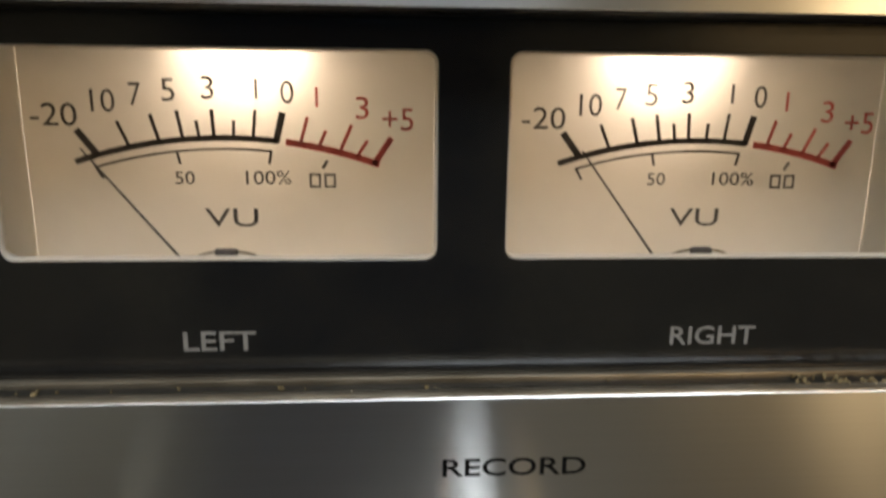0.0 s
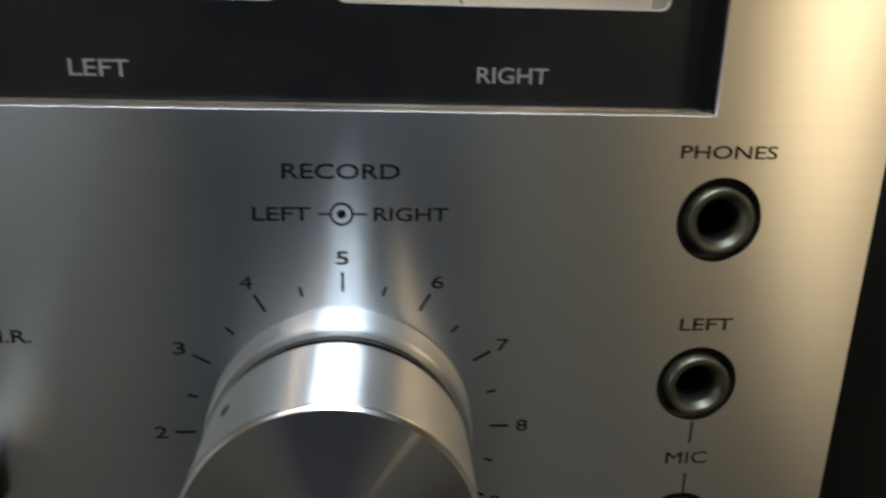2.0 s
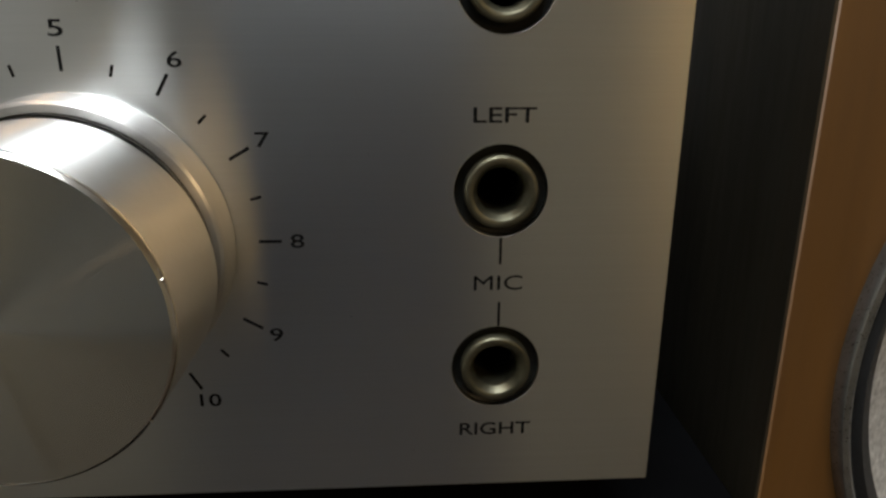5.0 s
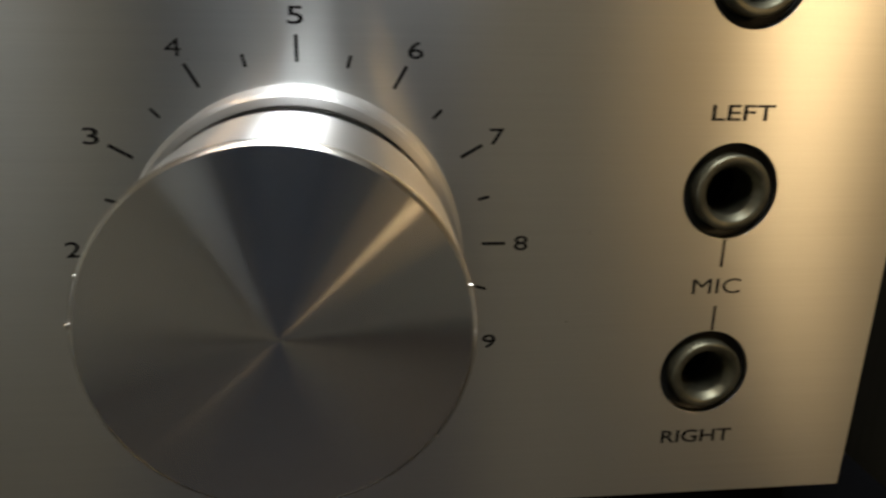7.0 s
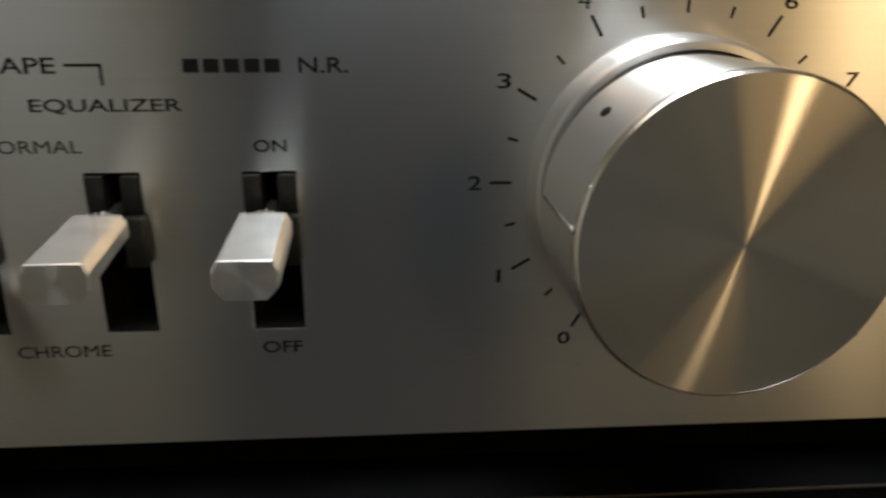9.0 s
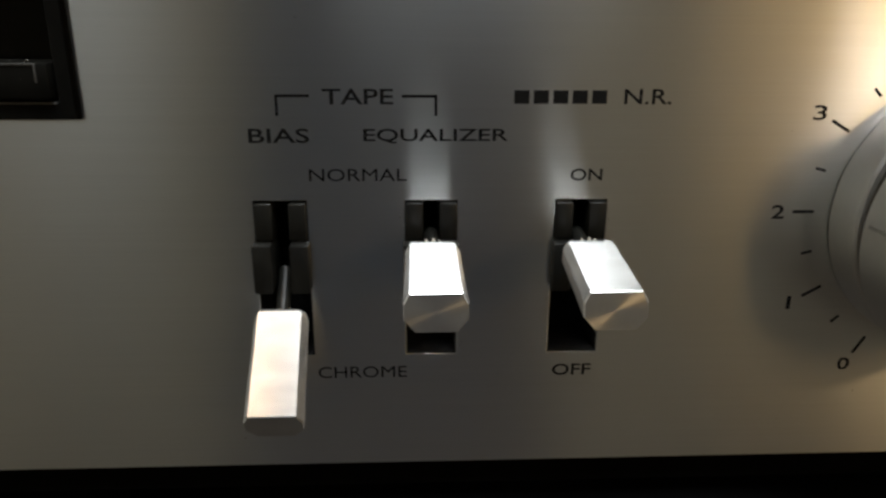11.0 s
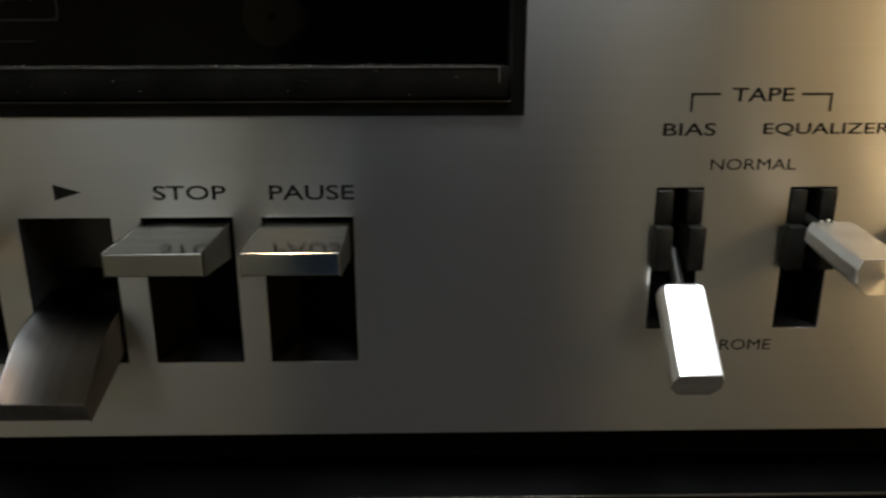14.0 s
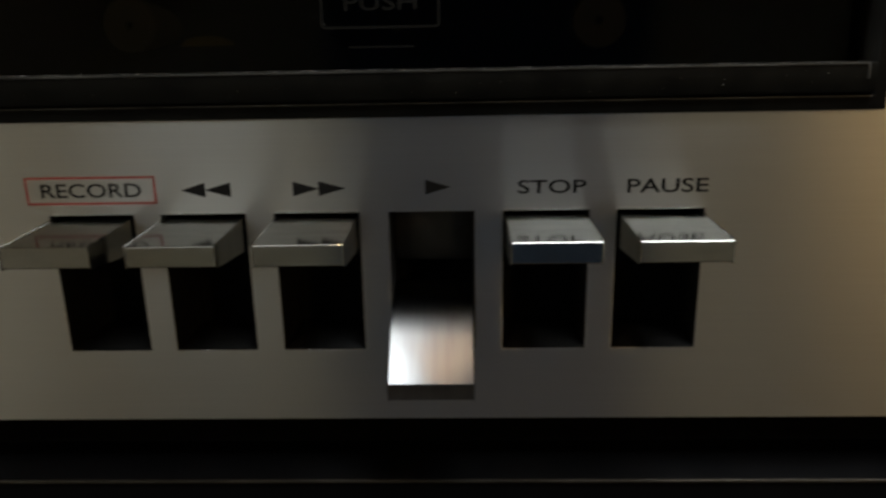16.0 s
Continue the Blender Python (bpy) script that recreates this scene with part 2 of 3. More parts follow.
def part(name, bm, mat, parent=None, label="", smooth=0.0):
    bmesh.ops.recalc_face_normals(bm, faces=bm.faces)
    bmesh.ops.scale(bm, vec=(U, U, U), verts=bm.verts)
    me = bpy.data.meshes.new(name)
    bm.to_mesh(me)
    bm.free()
    if mat in (LEVER, KEY, KEY_SHADED):  # grain across the thing
        uv = me.uv_layers.new(name="grain")
        for lp in me.loops:
            co = me.vertices[lp.vertex_index].co
            uv.data[lp.index].uv = (co.x * 10, (co.z - co.y) * 10)
    return finish(name, me, mat, parent, label, smooth)


def add_box(bm, x0, x1, y0, y1, z0, z1, bevel=0.0, segments=2):
    made = bmesh.ops.create_cube(bm, size=1.0)["verts"]
    for v in made:
        v.co = Vector((x0 + (v.co.x + 0.5) * (x1 - x0), y0 + (v.co.y + 0.5) * (y1 - y0), z0 + (v.co.z + 0.5) * (z1 - z0)))
    if bevel:
        edges = list({e for v in made for e in v.link_edges})
        bmesh.ops.bevel(bm, geom=edges, offset=bevel, segments=segments, affect="EDGES", profile=0.5)


def box(name, x0, x1, y0, y1, z0, z1, mat, parent=None, label="", bevel=0.0, segments=2):
    bm = bmesh.new()
    add_box(bm, x0, x1, y0, y1, z0, z1, bevel, segments)
    return part(name, bm, mat, parent, label, 35 if bevel else 0)


def lathe(name, profile, cx, cz, mat, parent, label="", seg=128, smooth=35):
    """Turns (radius, y) pairs round an axis along y."""
    bm = bmesh.new()
    rings = []
    for r, y in profile:
        if r < 1e-6:
            rings.append([bm.verts.new((cx, y, cz))])
        else:
            rings.append([bm.verts.new((cx + r * math.cos(a), y, cz + r * math.sin(a)))
                          for a in (2 * math.pi * k / seg for k in range(seg))])
    for a, b in zip(rings, rings[1:]):
        for k in range(seg):
            j = (k + 1) % seg
            if len(a) == 1 and len(b) > 1:
                bm.faces.new((a[0], b[j], b[k]))
            elif len(b) == 1 and len(a) > 1:
                bm.faces.new((a[k], a[j], b[0]))
            elif len(a) > 1:
                bm.faces.new((a[k], a[j], b[j], b[k]))
    return part(name, bm, mat, parent, label, smooth)


def rounded(x0, x1, z0, z1, r, n=6):
    pts = []
    for cx, cz, a0 in ((x1 - r, z1 - r, 0), (x0 + r, z1 - r, 90), (x0 + r, z0 + r, 180), (x1 - r, z0 + r, 270)):
        for k in range(n + 1):
            a = radians(a0 + 90 * k / n)
            pts.append((cx + r * math.cos(a), cz + r * math.sin(a)))
    return pts


def circle(cx, cz, r, n=64):
    return [(cx + r * math.cos(2 * math.pi * k / n), cz + r * math.sin(2 * math.pi * k / n)) for k in range(n)]


def sheet(name, loops, y0, y1, mat, parent=None, label="", bevel=0.0):
    """A plate from y0 (front) to y1 with the first loop as outline and the others cut through it."""
    cu = bpy.data.curves.new(name, "CURVE")
    cu.dimensions, cu.fill_mode = "2D", "BOTH"
    cu.extrude = (y1 - y0) / 2 - bevel
    cu.bevel_depth, cu.bevel_resolution, cu.offset = bevel, 1, -bevel
    for loop in loops:
        sp = cu.splines.new("POLY")
        sp.points.add(len(loop) - 1)
        for p, (x, z) in zip(sp.points, loop):
            p.co = (x, z, 0, 1)
        sp.use_cyclic_u = True
    ob = new(name, cu)
    bpy.context.view_layer.update()
    me = bpy.data.meshes.new_from_object(ob.evaluated_get(bpy.context.evaluated_depsgraph_get()))
    bpy.data.objects.remove(ob)
    bpy.data.curves.remove(cu)
    mid = (y0 + y1) / 2
    for v in me.vertices:
        x, z, d = v.co
        v.co = (x * U, (mid - d) * U, z * U)
    weld = bmesh.new()
    weld.from_mesh(me)
    bmesh.ops.remove_doubles(weld, verts=weld.verts, dist=1e-6)
    weld.to_mesh(me)
    weld.free()
    uv = me.uv_layers.new(name="grain") if not me.uv_layers else me.uv_layers[0]
    for lp in me.loops:
        co = me.vertices[lp.vertex_index].co
        uv.data[lp.index].uv = (co.x * 10, co.z * 10)
    return finish(name, me, mat, parent, label)


def lettering(name, words, x0, x1, z0, z1, y, mat, parent, label="", bold=0.0, spacing=1.0):
    """Printed letters fitted between x0 and x1, from the foot z0 to the cap z1, standing proud of the plane y."""
    cu = bpy.data.curves.new(name, "FONT")
    cu.body, cu.size, cu.offset, cu.extrude = words, 1.0, bold, 0.01
    cu.space_character, cu.resolution_u = spacing, 4
    ob = new(name, cu)
    bpy.context.view_layer.update()
    me = bpy.data.meshes.new_from_object(ob.evaluated_get(bpy.context.evaluated_depsgraph_get()))
    bpy.data.objects.remove(ob)
    bpy.data.curves.remove(cu)
    weld = bmesh.new()
    weld.from_mesh(me)
    bmesh.ops.remove_doubles(weld, verts=weld.verts, dist=1e-5)
    weld.to_mesh(me)
    weld.free()
    xs = [v.co.x for v in me.vertices]
    ys = [v.co.y for v in me.vertices]
    sx, sz = (x1 - x0) / (max(xs) - min(xs)), (z1 - z0) / (max(ys) - min(ys))
    lx, lz = min(xs), min(ys)
    for v in me.vertices:
        v.co = ((x0 + (v.co.x - lx) * sx) * U, (y - 0.03 - v.co.z * 2) * U, (z0 + (v.co.y - lz) * sz) * U)
    return finish(name, me, mat, parent, label)


def stroke(name, pts, width, y, mat, parent, label="", proud=0.05):
    """A printed line of even width along points in the plane y."""
    bm = bmesh.new()
    n = len(pts)
    left, right = [], []
    for i, (x, z) in enumerate(pts):
        ax, az = pts[max(i - 1, 0)]
        bx, bz = pts[min(i + 1, n - 1)]
        d = Vector((bx - ax, bz - az)).normalized()
        left.append((x - d.y * width / 2, z + d.x * width / 2))
        right.append((x + d.y * width / 2, z - d.x * width / 2))
    front, back = [], []
    for lst, yy in ((front, y - proud), (back, y + 0.02)):
        lst.append([bm.verts.new((a, yy, b)) for a, b in left])
        lst.append([bm.verts.new((a, yy, b)) for a, b in right])
    for i in range(n - 1):
        for (p, q) in ((front[0], front[1]), (back[1], back[0]), (front[1], back[1]), (back[0], front[0])):
            bm.faces.new((p[i], q[i], q[i + 1], p[i + 1]))
    for i in (0, n - 1):
        bm.faces.new((front[0][i], front[1][i], back[1][i], back[0][i]))
    return part(name, bm, mat, parent, label)


def polar(cx, cz, r, deg):
    return cx + r * math.cos(radians(deg)), cz + r * math.sin(radians(deg))


# ---------------------------------------------------------------- the room
def slab(name, x0, x1, y0, y1, z0, z1, mat, label, category):
    return tagged(box(name, x0 / U, x1 / U, y0 / U, y1 / U, z0 / U, z1 / U, mat), label, category, kind="structure")


ROOM = (-0.98, 1.45, -1.75, 0.36, -0.78, 1.62)
rx0, rx1, ry0, ry1, rz0, rz1 = ROOM
slab("floor", rx0, rx1, ry0, ry1, rz0 - 0.05, rz0, FLOOR, "brown wooden floor boards", "floor")
slab("ceiling", rx0, rx1, ry0, ry1, rz1, rz1 + 0.05, CEILING, "plain white painted ceiling", "ceiling")
slab("wall_west", rx0 - 0.08, rx0, ry0, ry1, rz0, rz1, PAINT, "plain light grey painted wall", "wall")
slab("wall_east", rx1, rx1 + 0.08, ry0, ry1, rz0, rz1, PAINT_WARM, "plain ochre painted wall", "wall")
slab("wall_south", rx0, rx1, ry0 - 0.08, ry0, rz0, rz1, PAINT, "plain light grey painted wall", "wall")
wall_n = slab("wall_north", rx0, rx1, ry1, ry1 + 0.08, rz0, rz1, GROUT, "white tiled wall with grey grout joints", "wall")
# unseen, added so that the faceplate reflects a dark blue band
slab("reflected_door", -0.52, 0.27, ry0 + 0.004, ry0 + 0.04, rz0, rz0 + 2.03, DOOR, "unseen dark blue door, added for its reflection in the faceplate", "door")

# ---------------------------------------------------------------- shelf
shelf = empty("media_cabinet", -150, 150, -865)
box("cabinet_body", -416, 109, 4.0, 392, -865, -78, VOID, shelf, "matt black cabinet under the board")
box("board", -420, 113, -3.0, 396, -78, -57.5, SHELF, shelf, "black board", 0.4, 2)
box("edge_trim", -420, 113, -3.6, -3.0, -58.3, -57.7, RISER, shelf, "thin dull metal edge strip", 0.15)
tagged(shelf, "black lacquered cabinet with a shelf board under the cassette deck", "cabinet")

# ---------------------------------------------------------------- cassette deck
deck = tagged(empty("cassette_deck", -125, 100, -57.5),
              "silver brushed-aluminium cassette deck with two lit meters, on a black shelf", "cassette deck")

JACKS = ((63.4, 38.3), (63.4, 7.6), (63.3, -22.6))
KEY_XS = (-284.0, -262.65, -241.1, -219.5, -198.1, -176.9)
SLOTS = (-111.2, -87.6, -63.8)
KZ0, KZ1 = -30.4, -2.6
SZ0, SZ1 = -24.4, 2.3
WIN = (-70.8, 60.5, 55.7, 102.6)
BAY = (-323.0, -139.3, 15.0, 104.0)

holes = [[(-341, -45.6), (91.2, -45.6), (91.2, 112), (-341, 112)]]
holes += [circle(x, z, 7.35) for x, z in JACKS]
holes += [[(x - 8.1, KZ0), (x + 8.1, KZ0), (x + 8.1, KZ1), (x - 8.1, KZ1)] for x in KEY_XS]
holes += [[(x - 4.2, SZ0), (x + 4.2, SZ0), (x + 4.2, SZ1), (x - 4.2, SZ1)] for x in SLOTS]
holes += [[(a, c), (b, c), (b, d), (a, d)] for a, b, c, d in (WIN, BAY)]
plate = sheet("faceplate", holes, 0.0, 3.2, ALU, deck, "brushed aluminium faceplate with fine horizontal grain", 0.08)

# case behind the plate, hollow so that the openings look into the dark
bm = bmesh.new()
add_box(bm, -337, -334, 3.2, 235, -44, 109)
add_box(bm, 85, 88, 3.2, 235, -44, 109)
add_box(bm, -334, 85, 3.2, 235, -44, -42)
add_box(bm, -334, 85, 3.2, 235, 107, 109)
add_box(bm, -334, 85, 232, 235, -42, 107)
part("case", bm, BLACK_SATIN, deck, "black painted metal case")
for x in (-310, 60):
    for y in (30, 205):
        bm = bmesh.new()
        bmesh.ops.create_cone(bm, cap_ends=True, segments=32, radius1=9, radius2=10, depth=13.4,
                              matrix=Matrix.Translation((x, y, -50.75)))
        part("foot", bm, RUBBER, deck, "black rubber foot", 35)
box("plinth", -332, 84, 4, 226, -53, -44, VOID, deck, "black recessed underside")


def word(words, x0, x1, z0, z1, mat=INK, y=0.0, parent=plate, bold=0.0, name="printed_word", label=""):
    return lettering(name, words, x0, x1, z0, z1, y, mat, parent, label, 0.0 if set("M4") & set(words) else 0.011)


# print on the plate
word("RECORD", -9.3, 9.4, 44.9, 47.4)
word("LEFT", -14.2, -5.0, 38.0, 40.3)
word("RIGHT", 5.2, 17.3, 38.0, 40.3)
stroke("printed_line", [(-3.7, 39.15), (-1.7, 39.15)], 0.35, 0, INK, plate)
stroke("printed_line", [(1.7, 39.15), (4.1, 39.15)], 0.35, 0, INK, plate)
stroke("printed_ring", [polar(0, 39.15, 1.75, a) for a in range(0, 361, 12)], 0.4, 0, INK, plate)
sheet("printed_dot", [circle(0, 39.15, 0.75, 24)], -0.06, 0.02, INK, plate)
word("PHONES", 55.4, 71.9, 48.8, 51.0)
word("LEFT", 58.9, 68.5, 18.2, 20.5)
word("MIC", 59.4, 67.3, -8.8, -6.3)
word("RIGHT", 57.4, 69.6, -35.6, -33.2)
stroke("printed_line", [(63.6, 0.1), (63.6, -4.4)], 0.42, 0, INK, plate)
stroke("printed_line", [(63.6, -10.9), (63.6, -15.1)], 0.42, 0, INK, plate)
for k in range(11):
    a = 240 - 30 * k
    stroke("printed_tick", [polar(0, 0, 25.8, a), polar(0, 0, 29.3, a)], 0.5, 0, INK, plate)
    if k < 10:
        stroke("printed_tick", [polar(0, 0, 25.9, a - 15), polar(0, 0, 27.6, a - 15)], 0.45, 0, INK, plate)
    nx, nz = polar(0, 0, 31.7, a)
    w = 1.75 if k == 10 else (0.35 if k == 1 else 1.06)
    word(str(k), nx - w, nx + w, nz - 1.15, nz + 1.15)
word("TAPE", -103.9, -93.3, 17.1, 19.4)
stroke("printed_bracket", [(-110.7, 15.4), (-110.7, 18.35)], 0.42, 0, INK, plate)
stroke("printed_bracket", [(-110.91, 18.35), (-105.8, 18.35)], 0.42, 0, INK, plate)
stroke("printed_bracket", [(-86.9, 15.4), (-86.9, 18.3)], 0.42, 0, INK, plate)
stroke("printed_bracket", [(-92.0, 18.3), (-86.69, 18.3)], 0.42, 0, INK, plate)
word("BIAS", -115.2, -106.1, 11.3, 13.5)
word("EQUALIZER", -97.9, -75.8, 11.2, 13.45)
word("NORMAL", -106.4, -91.4, 5.35, 7.3)
word("CHROME", -106.6, -91.7, -28.7, -26.6)
word("N.R.", -58.3, -51.0, 17.1, 19.4)
for k in range(5):  # the trade mark beside it, as plain blocks
    x = -75.1 + k * 2.96
    stroke("printed_block", [(x, 18.2), (x + 2.3, 18.2)], 2.0, 0, INK, plate)
word("ON", -65.8, -60.8, 5.3, 7.2)
word("OFF", -66.9, -60.3, -28.8, -26.65)
word("PAUSE", -183.3, -168.5, 0.45, 3.1)
word("STOP", -203.4, -190.8, 0.55, 3.1)
word("RECORD", -292.9, -273.8, 0.8, 3.5)
for a, b in (((-295.6, -0.3), (-271.2, -0.3)), ((-295.6, 4.6), (-271.2, 4.6)), ((-295.6, -0.48), (-295.6, 4.78)), ((-271.2, -0.48), (-271.2, 4.78))):
    stroke("printed_frame", [a, b], 0.42, 0, INK_RED, plate)


def arrow(x0, x1):
    """A solid triangle with its base at x0 and its tip at x1."""
    sheet("printed_arrow", [[(x0, 0.6), (x1, 2.0), (x0, 3.4)]], -0.06, 0.02, INK, plate)


arrow(-220.5, -215.8)
arrow(-245.2, -240.3)
arrow(-240.4, -235.3)
arrow(-261.7, -266.3)
arrow(-256.9, -261.8)

# recording level knob
knob = tagged(empty("level_knob", 0, 0, 0), "turned aluminium knob with spun face")
knob.parent = deck
knob.matrix_parent_inverse = deck.matrix_basis.inverted()
KX, KZ = -0.75, -1.6
lathe("skirt", [(14, -0.3), (22.6, -0.3), (22.9, -0.7), (22.85, -2.2), (22.65, -6.1), (22.45, -6.7), (22.0, -7.0), (20.9, -7.05)],
      -0.5, 0.0, RING_ALU, knob, "turned aluminium ring", 160, 20)
lathe("groove", [(21.3, -6.9), (21.2, -7.2), (21.2, -8.0), (21.3, -8.3)], -0.6, -0.5, RISER, knob, "dark groove between ring and barrel", 96)
lathe("barrel", [(20.0, -8.1), (21.6, -8.1), (21.95, -8.45), (21.9, -15.0), (21.7, -27.2)],
      KX, KZ, TURNED, knob, "polished turned aluminium barrel", 160, 25)
lathe("rim", [(21.7, -27.15), (21.68, -27.5), (21.5, -27.9), (21.15, -28.2)], KX, KZ, CHROME, knob, "bright chamfered rim", 160, 50)
face = []
for k in range(1, 25):
    face.append((21.2 * k / 24, -28.15 - 0.15 * (1 - (k / 24) ** 2)))
lathe("knob_face", [(0, -28.31)] + face, KX, KZ, SPUN, knob, "spun aluminium end face with radial sheen", 192, 60)
# small dark dent and index line on the barrel
bm = bmesh.new()
bmesh.ops.create_uvsphere(bm, u_segments=16, v_segments=10, radius=1.0)
for v in bm.verts:
    v.co = Vector((v.co.x * 0.25, v.co.y * 1.5, v.co.z * 0.85))
bm.transform(Matrix.Translation((*polar(KX, 0, 21.85, 136.0)[:1], -17.2, polar(0, KZ, 21.85, 136.0)[1]))
             @ Matrix.Rotation(radians(-136), 4, "Y"))
part("index_dot", bm, INK, knob, "dark index dot", 40)
bm = bmesh.new()
add_box(bm, -0.16, 0.16, -27.6, -9.6, -0.30, 0.30, 0.06)
bm.transform(Matrix.Translation((polar(KX, 0, 21.82, 175)[0], 0, polar(0, KZ, 21.82, 175)[1])) @ Matrix.Rotation(radians(-175), 4, "Y"))
part("index_line", bm, CHROME, knob, "bright engraved index line", 35)


def jack(x, z):
    j = tagged(empty("jack_socket", x, 3, z), "round socket with metal bush and black surround")
    j.parent = deck
    j.matrix_parent_inverse = deck.matrix_basis.inverted()
    lathe("surround", [(5.6, 1.4), (6.9, 1.2), (7.3, 0.9), (7.3, 6.0), (5.6, 6.0)], x, z, BLACK_SATIN, j, "black plastic surround", 64)
    lathe("bush", [(5.75, 6.0), (5.75, -0.8), (5.6, -1.1), (5.35, -1.2), (4.55, -1.15), (4.35, -1.0), (4.1, -0.2), (3.75, 0.1), (3.65, 0.5), (3.65, 6.0)], x, z,
          DULL_BUSH, j, "worn plated metal bush", 64, 60)
    lathe("bore", [(3.66, 5.9), (3.6, 22.0), (0, 22.0)], x, z, BLACK_DEEP, j, "dark socket bore", 48)


for x, z in JACKS:
    jack(x, z)


# nicks round the knob's rim
rng = random.Random(11)
bm = bmesh.new()
for k in range(16):
    ang = rng.choice((rng.uniform(-40, 50), rng.uniform(150, 260)))
    nx, nz = polar(KX, KZ, 21.55, ang)
    bmesh.ops.create_icosphere(bm, subdivisions=1, radius=rng.uniform(0.12, 0.30),
                               matrix=Matrix.Translation((nx, -27.7 + rng.uniform(-0.2, 0.3), nz)))
tagged(part("nick", bm, CHROME, knob, "bright nicks along the rim"), kind="stuff")


# toggle switches
def toggle(x, lowered):
    s = tagged(empty("toggle_switch", x, 0, -10), "plated metal lever in a black slot")
    s.parent = deck
    s.matrix_parent_inverse = deck.matrix_basis.inverted()
    bm = bmesh.new()
    add_box(bm, x - 4.2, x + 4.2, 9.0, 10, SZ0, SZ1)
    add_box(bm, x - 5.2, x - 4.2, 3.3, 10, SZ0, SZ1)
    add_box(bm, x + 4.2, x + 5.2, 3.3, 10, SZ0, SZ1)
    add_box(bm, x - 5.2, x + 5.2, 3.3, 10, SZ1, SZ1 + 1)
    add_box(bm, x - 4.19, x - 3.95, 0.15, 9, SZ0, SZ1)
    add_box(bm, x + 3.95, x + 4.19, 0.15, 9, SZ0, SZ1)
    add_box(bm, x - 4.19, x + 4.19, 0.15, 9, SZ0 + 0.01, SZ0 + 0.3)
    add_box(bm, x - 5.2, x + 5.2, 3.3, 10, SZ0 - 1, SZ0)
    part("slot", bm, BLACK_DEEP, s, "black slot")
    for side in (-1, 1):
        a, b = sorted((x + side * 1.25, x + side * 4.1))
        box("rail", a, b, -0.7, 8.5, -4.2, 1.9, BLACK_SATIN, s, "black plastic rail", 0.35)
        a, b = sorted((x + side * 1.4, x + side * 4.45))
        box("shroud", a, b, -2.6, 8.5, -12.4, -4.3, BLACK_SATIN, s, "black plastic shroud", 0.4)
    # lever: flat on top, rounded below, a little waisted towards the panel
    tip = (-17.5, -25.5) if lowered else (-22.7, -4.3)
    rear = (-5.4, -13.45) if lowered else (-6.2, -2.2)
    d = Vector((0, tip[0] - rear[0], tip[1] - rear[1]))
    length = d.length
    d.normalize()
    up = Vector((0, d.z, -d.y)) if d.y < 0 else Vector((0, -d.z, d.y))
    if up.z < 0:
        up.negate()
    prof = [(-3.5, 0), (3.5, 0), (4.3, -1.4), (4.3, -3.4), (2.8, -5.0), (-2.8, -5.0), (-4.3, -3.4), (-4.3, -1.4)]
    slant = math.tan(radians(17))  # the end is cut askew, longer below
    bm = bmesh.new()
    rings = []
    for along, grow, drop in ((0, 0.80, 0.5), (0.5, 0.90, 0.15), (1.3, 0.95, 0.0), (length - 0.16, 1.0, 0.0), (length, 0.975, 0.12)):
        base = Vector((x, rear[0], rear[1])) + d * along
        skew = slant if along > 5 else 0.0
        rings.append([bm.verts.new(base + Vector((px * grow, 0, 0)) - d * pz * skew + up * (pz * (grow if pz else 1) - drop)) for px, pz in prof])
    for a, b in zip(rings, rings[1:]):
        for k in range(len(prof)):
            j = (k + 1) % len(prof)
            bm.faces.new((a[k], a[j], b[j], b[k]))
    bm.faces.new(rings[0])
    tip_loop = [v.co.copy() for v in rings[-1]]
    part("lever", bm, LEVER, s, "satin plated metal lever")
    bm = bmesh.new()  # end face, ground flat
    front = [bm.verts.new(p) for p in tip_loop]
    inner = [bm.verts.new(p - d * 0.4) for p in tip_loop]
    bm.faces.new(front)
    for k in range(len(front)):
        j = (k + 1) % len(front)
        bm.faces.new((front[k], front[j], inner[j], inner[k]))
    part("lever_end", bm, END, s, "ground metal end face")
    # neck that runs from the lever into the slot
    bm = bmesh.new()
    back = Vector((x, rear[0], rear[1])) - up * 2.6
    mid = (back - d * 7)
    m = Matrix.Translation((back + mid) / 2) @ (d.to_track_quat("Z", "Y").to_matrix().to_4x4())
    bmesh.ops.create_cone(bm, cap_ends=True, segments=20, radius1=1.1, radius2=1.1, depth=9, matrix=m)
    part("neck", bm, BLACK_SATIN, s, "thin dark neck", 40)
    if not lowered:
        bm = bmesh.new()
        for k, (ox, oz, r) in enumerate(((-0.9, 0.1, 0.22), (0.2, 0.2, 0.28), (1.1, 0.05, 0.18))):
            bmesh.ops.create_icosphere(bm, subdivisions=2, radius=r, matrix=Matrix.Translation((x + ox, rear[0] + 0.6, rear[1] + oz - 0.5)))
        part("residue", bm, DISC, s, "white residue behind the lever", 60)


for x, low in zip(SLOTS, (True, False, False)):
    toggle(x, low)


